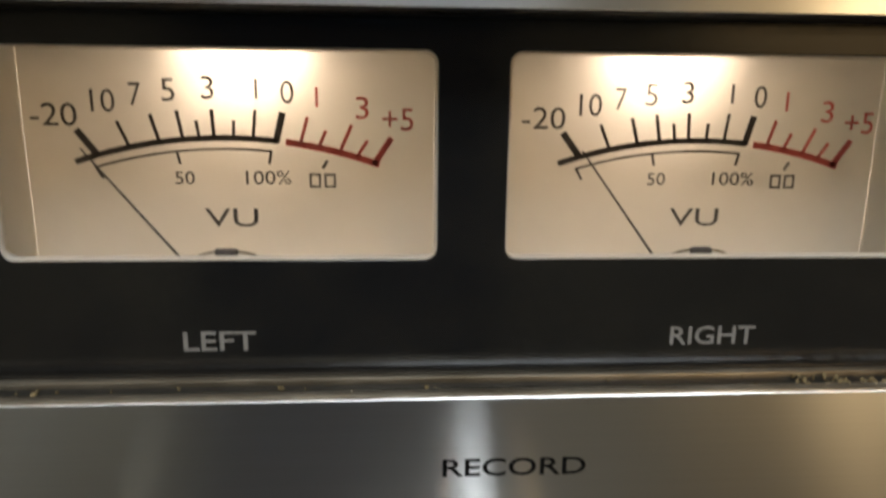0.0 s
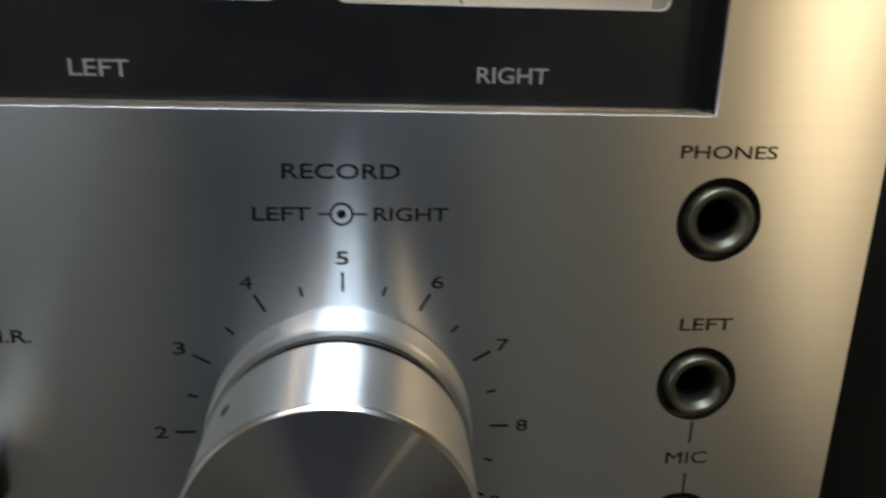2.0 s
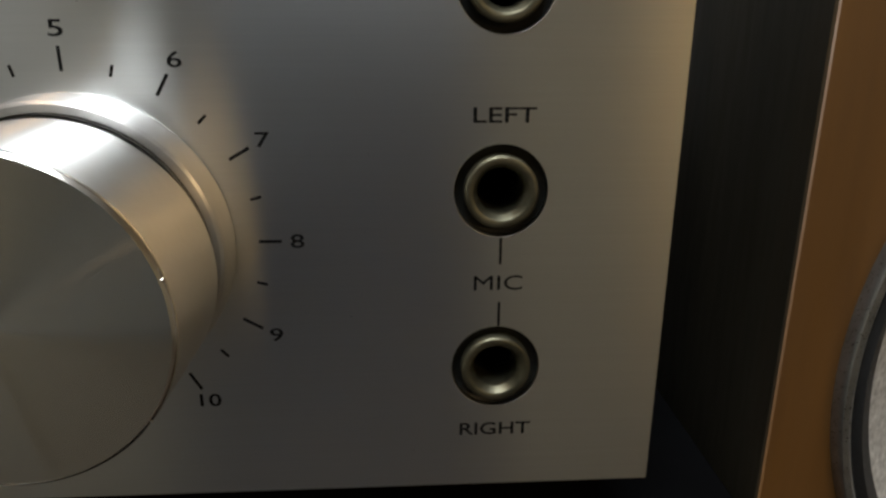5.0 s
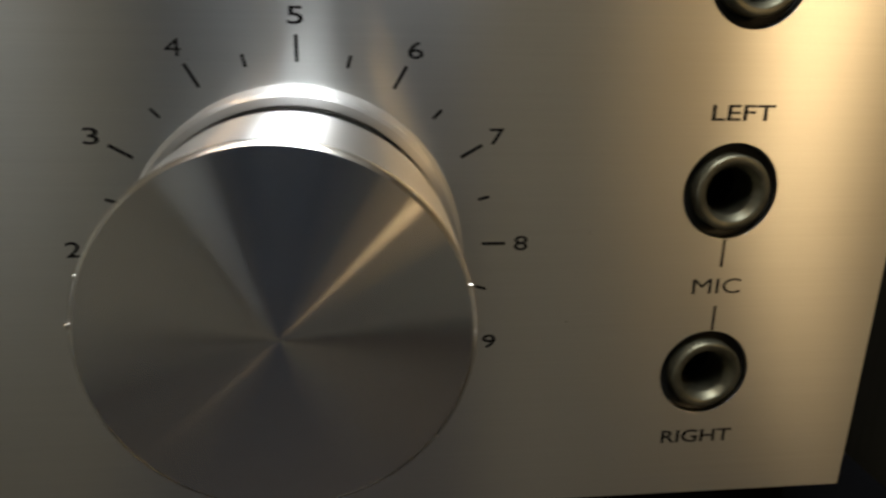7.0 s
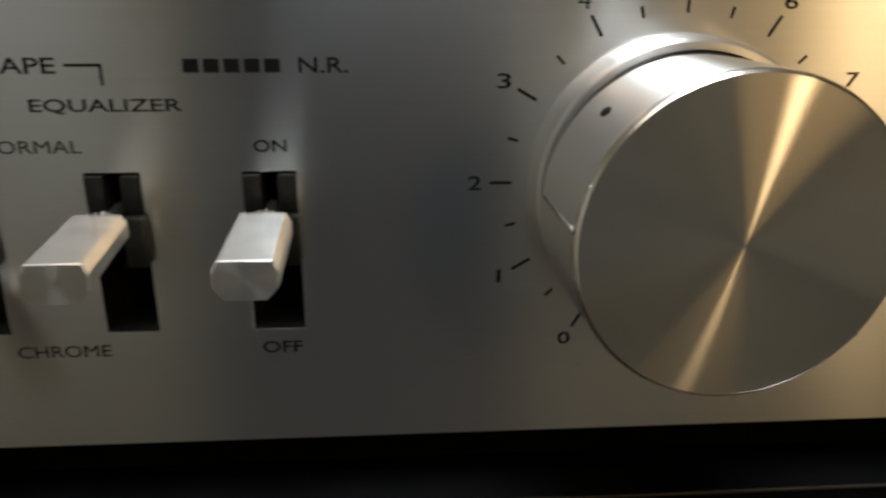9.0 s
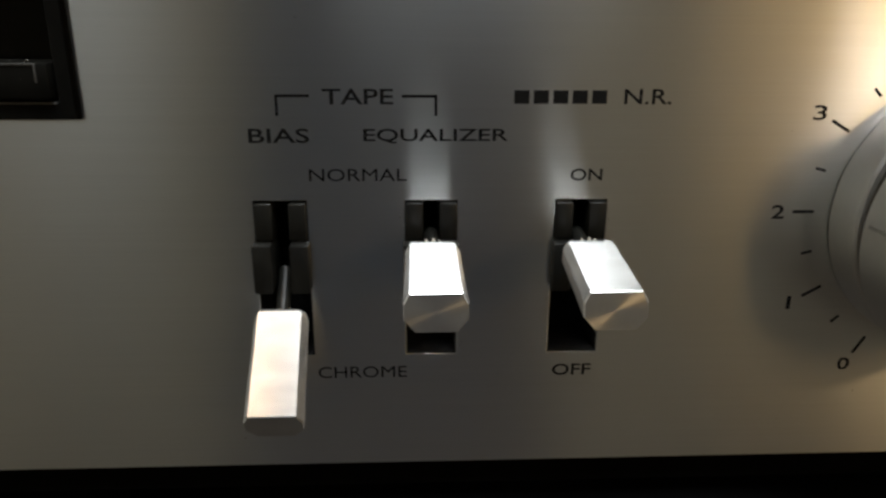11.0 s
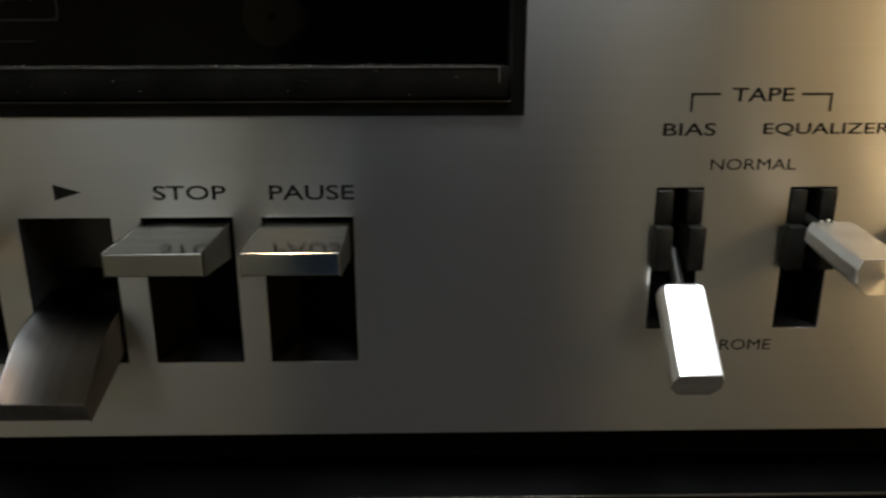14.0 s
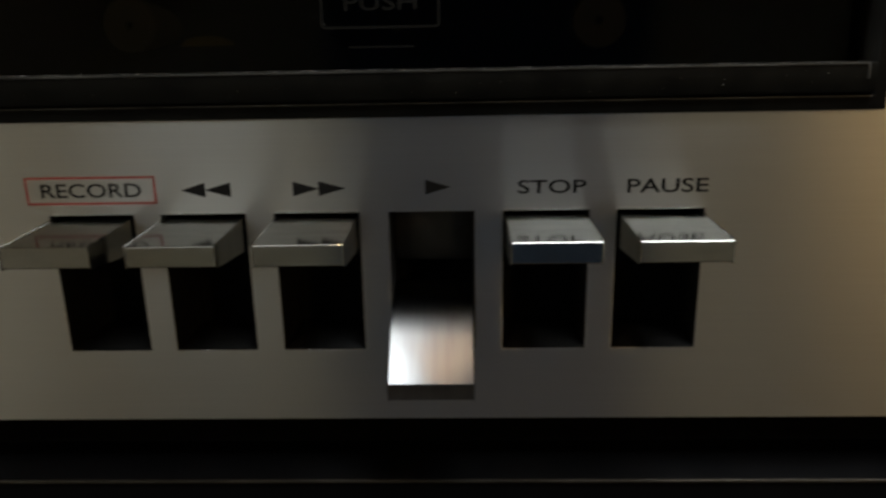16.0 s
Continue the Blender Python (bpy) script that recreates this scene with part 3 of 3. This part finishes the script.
# piano keys
def key(x, pressed):
    k = tagged(empty("piano_key", x, 0, -6), "pressed-down metal key, worn" if pressed else "flat metal key, worn")
    k.parent = deck
    k.matrix_parent_inverse = deck.matrix_basis.inverted()
    bm = bmesh.new()
    add_box(bm, x - 8.1, x + 8.1, 16.0, 17.0, KZ0, KZ1)
    add_box(bm, x - 9.1, x - 8.1, 3.3, 17, KZ0, KZ1)
    add_box(bm, x + 8.1, x + 9.1, 3.3, 17, KZ0, KZ1)
    add_box(bm, x - 9.1, x + 9.1, 3.3, 17, KZ1, KZ1 + 1)
    add_box(bm, x - 8.09, x - 7.85, 0.15, 16, KZ0, KZ1)
    add_box(bm, x + 7.85, x + 8.09, 0.15, 16, KZ0, KZ1)
    add_box(bm, x - 8.09, x + 8.09, 0.15, 16, KZ0 + 0.01, KZ0 + 0.25)
    add_box(bm, x - 9.1, x + 9.1, 3.3, 17, KZ0 - 1, KZ0)
    part("well", bm, BLACK_DEEP, k, "black key well")
    w = 7.65
    front, rear = ((-16.8, -29.9), (7.0, -18.2)) if pressed else ((-17.0, -4.2), (4.5, -3.35))
    d = Vector((front[0] - rear[0], front[1] - rear[1])).normalized()
    n = Vector((-d.y, d.x))
    if n.y > 0:
        n.negate()
    f = Vector(front)
    r = Vector(rear)
    low = Vector((0.0, -1.0)) if not pressed else Vector((0.30, -0.95))
    top = [r]
    if pressed:  # flat at the back, bent down towards the front
        top += [Vector(p) for p in ((0.0, -19.9), (-3.6, -20.9), (-5.8, -21.7), (-7.6, -22.65), (-9.4, -23.85))]
    prof = top + [f, f + low * 3.75, r + n * 6.6]
    bm = bmesh.new()
    sides = []
    for s in (-w, w):
        sides.append([bm.verts.new((x + s, p.x, p.y)) for p in prof])
    bm.faces.new(sides[0])
    bm.faces.new(list(reversed(sides[1])))
    for i in range(len(prof)):
        j = (i + 1) % len(prof)
        bm.faces.new((sides[0][i], sides[0][j], sides[1][j], sides[1][i]))
    bm.normal_update()
    sharp = [e for e in bm.edges if e.calc_face_angle(0) > radians(30)]
    bmesh.ops.bevel(bm, geom=sharp, offset=0.22, segments=3, affect="EDGES", profile=0.5)
    part("tread", bm, KEY_SHADED if pressed else KEY, k, "worn polished metal tread", 32 if pressed else 0)
    if pressed:
        box("riser", x - 7.9, x + 7.9, 11.0, 13.0, -15.2, -2.7, RISER, k, "dull metal plate behind the key", 0.2)


for i, x in enumerate(KEY_XS):
    key(x, i == 3)

# ---------------------------------------------------------------- meter window
a, b, c, d = WIN
MA, MB = (-64.6, -9.8, 71.9, 98.3), (-0.9, 54.0, 71.9, 98.3)
panel = sheet("meter_panel", [[(a - 2, c - 2), (b + 2, c - 2), (b + 2, d + 2), (a - 2, d + 2)], rounded(*MA, 1.6), rounded(*MB, 1.6)],
              7.4, 8.2, BLACK_GLOSS, deck, "glossy black meter surround", 0.12)
box("ledge", a, b, 0.5, 2.3, c - 1.5, c + 0.35, BRASS, deck, "worn brass-coloured front ledge", 0.2)
box("ledge", a, b, 5.9, 7.4, c - 1.5, c + 0.45, BRASS, deck, "worn brass-coloured rear ledge", 0.2)
box("ledge_groove", a, b, 2.3, 5.9, c - 1.6, c - 0.35, BLACK_SATIN, deck, "dark groove between the ledges", 0.05)
box("lintel", a, b, 0.5, 7.4, d - 0.3, d + 1.5, BLACK_SATIN, deck, "black upper edge", 0.2)
box("jamb", a - 1.2, a + 0.3, 0.5, 7.4, c + 0.35, d - 0.3, BLACK_GLOSS, deck, "black side of the window")
box("jamb", b - 0.3, b + 1.2, 0.5, 7.4, c + 0.35, d - 0.3, BLACK_GLOSS, deck, "black side of the window")
word("LEFT", -42.9, -33.5, 59.75, 62.4, INK_WHITE, 7.4, panel, 0.004)
word("RIGHT", 22.2, 34.2, 59.75, 62.4, INK_WHITE, 7.4, panel, 0.004)

CY = 16.9  # plane of the dial cards, set back behind the openings
DK = 1.083  # size of the dial drawing


def meter(px, hot, opening, foot, reach):
    """A VU meter whose dial is drawn about the pivot (px, 24.1)."""
    pz = 24.1
    m = tagged(empty("vu_meter", px, 10, 72), "lit cream level meter with its needle at rest")
    m.parent = deck
    m.matrix_parent_inverse = deck.matrix_basis.inverted()
    x0, x1 = opening[0], opening[1]
    box("dial_card", x0 + 0.12, x1 - 0.12, CY, CY + 0.25, 67.6, 101.5, CARD, m, "cream translucent dial card")
    for u0, u1 in ((x0 - 0.35, x0 - 0.05), (x1 + 0.05, x1 + 0.35)):
        box("side_liner", u0, u1, 8.3, CY - 0.02, 67.6, 101.5, CARD, m, "pale side wall of the meter")
    bm = bmesh.new()
    e0, e1 = x0 - (5.0 if px < 0 else 3.0), x1 + (3.0 if px < 0 else 5.0)
    add_box(bm, e0 - 0.8, e0, 8.3, 36, 66.5, 103)
    add_box(bm, e1, e1 + 0.8, 8.3, 36, 66.5, 103)
    add_box(bm, e0, e1, 8.3, 36, 66.5, 67.5)
    add_box(bm, e0, e1, 8.3, 36, 101.6, 103)
    add_box(bm, e0 - 0.8, e1 + 0.8, 36, 37, 66.5, 103)
    part("lamp_box", bm, CAVITY_WHITE, m, "white lamp box")

    o = opening
    sheet("dial_rim", [rounded(o[0] + 0.02, o[1] - 0.02, o[2] + 0.02, o[3] - 0.02, 1.58), rounded(o[0] + 0.3, o[1] - 0.3, o[2] + 0.3, o[3] - 0.3, 1.35)],
          7.6, 9.1, CARD, m, "pale glowing edge of the opening")

    def at(deg, r):
        return px + DK * r * math.sin(radians(deg)), pz + DK * r * math.cos(radians(deg))

    def line(a0, r0, a1, r1, w, ink):
        stroke("dial_tick", [at(a0, r0), at(a1, r1)], w * DK, CY, ink, m)

    stroke("dial_arc", [at(-18.7 + k * 25.1 / 30, 57.87) for k in range(31)], 0.80, CY, DIAL_INK, m)
    stroke("dial_arc", [at(7.4 + k * 12 / 14, 57.87) for k in range(15)], 0.90, CY, DIAL_RED, m, "red overload arc")
    stroke("dial_arc", [at(-16.5 + k * 22.3 / 26, 56.5) for k in range(27)], 0.28, CY, DIAL_INK, m)
    line(-16.6, 56.6, -16.2, 54.9, 0.3, DIAL_INK)
    for deg, tall, w in ((-12.4, 61.3, 0.4), (-8.5, 61.4, 0.45), (-5.45, 61.5, 0.45), (-3.35, 60.1, 0.4), (-1.45, 61.4, 0.45),
                         (1.05, 60.1, 0.4), (3.55, 61.5, 0.4)):
        line(deg, tall, deg * 0.95, 57.9, w, DIAL_INK)
    line(-17.1, 61.5, -15.8, 57.9, 0.85, DIAL_INK)
    line(6.7, 61.5, 6.2, 57.7, 0.85, DIAL_INK)
    for deg, tall, w in ((9.6, 61.4, 0.4), (12.0, 60.2, 0.4), (14.8, 61.6, 0.42), (17.1, 60.3, 0.4)):
        line(deg, tall, deg * 0.96, 57.9, w, DIAL_RED)
    line(19.7, 61.6, 18.7, 57.6, 0.75, DIAL_RED)
    for deg in (-6.2, 5.7, 12.9):
        line(deg, 56.5, deg * 0.97, 54.9 if deg < 12 else 55.4, 0.32, DIAL_INK)
    for s, deg, w, ink in (("-20", -18.8, 2.8, DIAL_INK), ("10", -13.2, 1.45, DIAL_INK), ("7", -9.6, 0.72, DIAL_INK), ("5", -6.0, 0.8, DIAL_INK),
                           ("3", -1.7, 0.75, DIAL_INK), ("1", 3.6, 0.32, DIAL_INK), ("0", 7.0, 0.82, DIAL_INK), ("1", 10.3, 0.32, DIAL_RED),
                           ("3", 15.5, 0.8, DIAL_RED), ("+5", 19.7, 1.95, DIAL_RED)):
        nx, nz = at(deg, 64.05)
        if s == "1":
            stroke("dial_number", [(nx, nz - 1.3), (nx, nz + 1.3)], 0.36, CY, ink, m)
            continue
        w *= DK
        lettering("dial_number", s, nx - w, nx + w, nz - 1.5, nz + 1.5, CY, ink, m, "", -0.004)
    lettering("dial_number", "50", px - 7.05, px - 4.45, 80.45, 82.2, CY, DIAL_INK, m)
    lettering("dial_number", "100%", px + 2.5, px + 8.65, 80.45, 82.3, CY, DIAL_INK, m)
    for sx in (11.15, 13.2):  # small maker's mark as two plain squares
        sq = [(px + sx, 80.0), (px + sx + 1.55, 80.0), (px + sx + 1.55, 81.95), (px + sx, 81.95)]
        sheet("dial_mark", [sq, [(px + sx + 0.27, 80.27), (px + sx + 1.28, 80.27), (px + sx + 1.28, 81.68), (px + sx + 0.27, 81.68)]],
              CY - 0.06, CY + 0.02, DIAL_INK, m)
    lettering("dial_word", "VU", px - 3.35, px + 3.9, 74.5, 77.05, CY, DIAL_INK, m)
    # needle and its pivot cover
    bm = bmesh.new()
    n0, n1 = Vector((px - foot, 12.0, 69.6)), Vector((px - reach, 15.2, 85.4))
    dd = (n1 - n0).normalized()
    bmesh.ops.create_cone(bm, cap_ends=True, segments=10, radius1=0.2, radius2=0.12, depth=(n1 - n0).length,
                          matrix=Matrix.Translation((n0 + n1) / 2) @ dd.to_track_quat("Z", "Y").to_matrix().to_4x4())
    part("needle", bm, DIAL_INK, m, "thin black needle", 40)
    box("pivot_cover", px - 1.35, px + 1.65, 12.6, 13.6, 69.0, 72.2, DIAL_INK, m, "small dark pivot cover", 0.3)
    stroke("pivot_arch", [(px + 0.2 + 5.3 * math.cos(radians(a)), 69.6 + 2.2 * math.sin(radians(a))) for a in range(15, 166, 10)], 0.32, 13.5, BRASS, m,
           "brown moulded arch")
    area_lamp("meter_bulb_light", (hot * U, 21.5 * U, 99.8 * U), (hot * U, 17.5 * U, 94 * U), 11 * U, 3 * U, 0.0096, (1.0, 0.83, 0.70))


meter(-38.18, -35.0, MA, 4.4, 18.6)
meter(27.82, 21.9, MB, 5.9, 17.1)

# ---------------------------------------------------------------- cassette bay
a, b, c, d = BAY
bay = tagged(empty("cassette_door", (a + b) / 2, 2, c), "closed smoked black cassette door, dusty")
bay.parent = deck
bay.matrix_parent_inverse = deck.matrix_basis.inverted()
sheet("door_frame", [[(a, c), (b, c), (b, d), (a, d)], [(a + 2.4, c + 2.7), (b - 2.4, c + 2.7), (b - 2.4, d - 2.4), (a + 2.4, d - 2.4)]],
      -1.4, 6.0, DOOR_PLASTIC, bay, "black plastic door frame", 0.3)
box("door_ledge", a + 2.6, b - 2.7, -2.6, 5.0, c + 3.0, c + 8.2, LEDGE_BLACK, bay, "dusty black ledge along the door's foot", 0.5)
box("pane", a + 2.6, b - 2.6, 4.4, 5.4, c + 8.2, d - 2.5, SMOKED, bay, "smoked acrylic pane")
# thin strips that paint the highlights on the ledge and frame edges
box("ledge_highlight", a + 2.7, b - 4.6, -2.78, -2.45, c + 7.85, c + 8.15, EDGE_HIGHLIGHT, bay, "thin grey strip, painted highlight along the ledge", 0.06)
box("ledge_highlight", b - 4.6, b - 4.3, -2.78, -2.45, c + 5.4, c + 8.15, EDGE_HIGHLIGHT, bay, "thin grey strip, painted highlight at the end of the ledge", 0.06)
box("frame_highlight", a + 2.6, b - 2.6, -1.62, -1.38, c + 2.3, c + 2.55, EDGE_HIGHLIGHT, bay, "thin grey strip, painted highlight along the frame", 0.05)
box("scratch", -180.0, -170.0, -2.64, -2.58, c + 6.2, c + 6.28, DOOR_PLASTIC, bay, "pale scratch on the ledge", 0.03)
PUSH = (-238.9, -217.3, 30.4, 40.0)
p0, p1, q0, q1 = PUSH
sheet("push_frame", [rounded(p0, p1, q0, q1, 0.8), rounded(p0 + 0.45, p1 - 0.45, q0 + 0.45, q1 - 0.45, 0.5)], 4.3, 4.45, INK_DIM, bay, "thin engraved frame")
lettering("push_word", "PUSH", -234.6, -221.4, 33.5, 36.3, 4.36, INK_DIM, bay, "", 0.01)
stroke("push_line", [(-234, 27.2), (-222, 27.2)], 0.3, 4.36, INK_DIM, bay)
box("bay_back", a, b, 40, 42, c - 3, d + 3, BLACK_DEEP, bay, "dark back of the bay")
box("bay_floor", a, b, 6.2, 40, c - 3, c - 1, BLACK_DEEP, bay, "dark floor of the bay")
for x, z in ((-281.8, 32.4), (-185.6, 31.6)):
    lathe("guide_disc", [(0.9, 22.6), (0.9, 22.0), (5.2, 22.0), (5.5, 22.4), (5.5, 24.0), (4.0, 40)], x, z, DISC, bay, "dim grey disc with dark centre", 48)
    lathe("guide_pin", [(0, 23.2), (0.85, 23.2), (0.85, 30)], x, z, BLACK_DEEP, bay, "dark centre", 24)

sheet("label_tab", [[(-265.9 + 5.5 * math.cos(radians(t)), 28.0 + 2.0 * max(0.0, math.sin(radians(t)))) for t in range(0, 181, 12)]], 21.8, 22.4, TAB, bay, "dim yellowish tab")
# dust on the door and flakes along the window's foot
def specks(name, count, x, y, z, size, mat, parent, label, seed):
    rng = random.Random(seed)
    bm = bmesh.new()
    for _ in range(count):
        r = size * rng.uniform(0.4, 1.0)
        px, py, pz = (rng.uniform(*k) for k in (x, y, z))
        q = Euler([rng.uniform(0, 6) for _ in range(3)]).to_matrix().to_4x4()
        bmesh.ops.create_icosphere(bm, subdivisions=1, radius=r, matrix=Matrix.Translation((px, py, pz)) @ q @ Matrix.Diagonal((1, rng.uniform(0.4, 1.6), 0.5, 1)))
    return tagged(part(name, bm, mat, parent, label), kind="stuff")


FLAKE = plain("yellowed_crumbs", (0.07, 0.05, 0.02), (0.20, 0.15, 0.07), 0.7, 0.9, 900, spec=0.2)
DUST = plain("pale_dust", (0.16, 0.16, 0.15), (0.28, 0.27, 0.25), 0.8, 0.9, 300, spec=0.1)
specks("dust", 260, (a + 6, b - 6), (-2.3, 3.5), (c + 8.2, c + 8.3), 0.16, DUST, bay, "fine pale dust on the ledge", 3)
specks("dust", 90, (a + 6, b - 6), (4.28, 4.38), (c + 9.0, c + 26.0), 0.10, DUST, bay, "fine pale dust on the pane", 10)
specks("dust", 90, (a + 6, b - 6), (-2.75, -2.6), (c + 3.5, c + 8.0), 0.10, DUST, bay, "fine pale dust on the ledge", 4)
specks("dust", 26, (-130, 50), (-0.10, -0.02), (-42, 40), 0.13, DUST, plate, "single pale dust specks", 5)
specks("flake", 34, (40, 60), (0.6, 2.0), (WIN[2] + 0.3, WIN[2] + 0.6), 0.28, BRASS, deck, "loose brass-coloured flakes", 6)
specks("flake", 46, (38, 60), (2.3, 5.9), (WIN[2] - 0.35, WIN[2] + 0.1), 0.62, FLAKE, deck, "yellowed crumbs in the groove", 8)
specks("flake", 22, (-70, 38), (2.3, 5.9), (WIN[2] - 0.35, WIN[2] + 0.0), 0.4, FLAKE, deck, "yellowed crumbs in the groove", 9)
specks("flake", 24, (-70, 40), (0.6, 2.0), (WIN[2] + 0.3, WIN[2] + 0.45), 0.18, BRASS, deck, "loose brass-coloured flakes", 7)

for k, x in enumerate(SLOTS):
    for side in (-1, 1):
        specks("residue", 7, (x + side * 4.6 - 0.5, x + side * 4.6 + 0.5), (-0.12, -0.03), (SZ0, SZ1), 0.15, DUST, plate, "pale residue beside the slot", 20 + 2 * k + side)

# ---------------------------------------------------------------- loudspeaker
speaker = tagged(empty("loudspeaker", 215, 120, -865),
                 "wooden loudspeaker with orange walnut front and silver-grey cone, beside the shelf", "loudspeaker")
SX0, SX1, SY0, SY1, SZB, SZT = 118.0, 330.0, 10.0, 260.0, -865.0, 62.8
prof = [(SY1, SZB), (SY0, SZB)] + [(SY0 + 14 - 14 * math.cos(radians(t)), SZT - 10 + 10 * math.sin(radians(t))) for t in range(0, 91, 10)] + [(SY1, SZT)]
for name, x0, x1, mat, lab in (("side_panel", SX0, SX0 + 6, SIDE_WOOD, "dark brown wooden side"), ("side_panel", SX1 - 6, SX1, SIDE_WOOD, "dark brown wooden side")):
    bm = bmesh.new()
    va = [bm.verts.new((x0, y, z)) for y, z in prof]
    vb = [bm.verts.new((x1, y, z)) for y, z in prof]
    bm.faces.new(va)
    bm.faces.new(list(reversed(vb)))
    for i in range(len(prof)):
        j = (i + 1) % len(prof)
        bm.faces.new((va[i], va[j], vb[j], vb[i]))
    part(name, bm, mat, speaker, lab)
RC, RR = (210.0, -31.0), 80.0
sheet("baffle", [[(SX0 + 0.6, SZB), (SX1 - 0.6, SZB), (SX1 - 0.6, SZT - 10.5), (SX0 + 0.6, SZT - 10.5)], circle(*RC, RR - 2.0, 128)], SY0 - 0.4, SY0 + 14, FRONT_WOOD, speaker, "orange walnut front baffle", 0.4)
bm = bmesh.new()
prof2 = [(SY0 + 14.3 - 14.6 * math.cos(radians(t)), SZT - 10.4 + 10.7 * math.sin(radians(t))) for t in range(2, 91, 8)] + [(SY1, SZT + 0.3)]
va = [bm.verts.new((SX0 + 0.4, y, z)) for y, z in prof2]
vb = [bm.verts.new((SX1 - 0.4, y, z)) for y, z in prof2]
for i in range(len(prof2) - 1):
    bm.faces.new((va[i], va[i + 1], vb[i + 1], vb[i]))
bmesh.ops.solidify(bm, geom=list(bm.faces), thickness=1.0)
part("top_panel", bm, EDGE_WOOD, speaker, "pale worn wooden top edge", 40)
box("back_panel", SX0 + 6, SX1 - 6, SY1 - 6, SY1, SZB, SZT - 2, SIDE_WOOD, speaker, "dark back board")
lathe("driver_ring", [(RR - 2.6, SY0 + 6), (RR - 2.6, SY0 - 2.6), (RR - 1.8, SY0 - 3.4), (RR - 0.6, SY0 - 3.4), (RR, SY0 - 2.6), (RR + 0.2, SY0 - 0.2)], *RC,
      RING, speaker, "thin grey metal driver ring", 160, 40)
lathe("driver_surround", [(RR - 2.7, SY0 + 1.5), (RR - 5.5, SY0 - 1.6), (RR - 8.5, SY0 + 1.0)], *RC, RUBBER, speaker, "black rubber roll surround", 160, 60)
lathe("driver_cone", [(RR - 8.4, SY0 + 0.9), (40, SY0 + 22), (22, SY0 + 32), (14, SY0 + 25), (0, SY0 + 22)], *RC, CONE, speaker, "silver-grey woven cone", 160, 60)

# ---------------------------------------------------------------- wall tiles
TW, GAP = 0.148, 0.004
tile_mesh = None
for i in range(-4, 6):
    for j in range(0, 6):
        x, z = 0.045 + i * (TW + GAP), 0.045 + j * (TW + GAP)
        if x < rx0 + 0.1 or x > rx1 - 0.1:
            continue
        if tile_mesh is None:
            t0 = box("tile", -TW / 2 / U, TW / 2 / U, -0.005 / U, 0.0, -TW / 2 / U, TW / 2 / U, TILE, wall_n, "", 0.0015 / U)
            tile_mesh = t0.data
        else:
            t0 = new("tile", tile_mesh)
            t0.parent = wall_n
        t0.location = (x, ry1 - 0.0005, z)
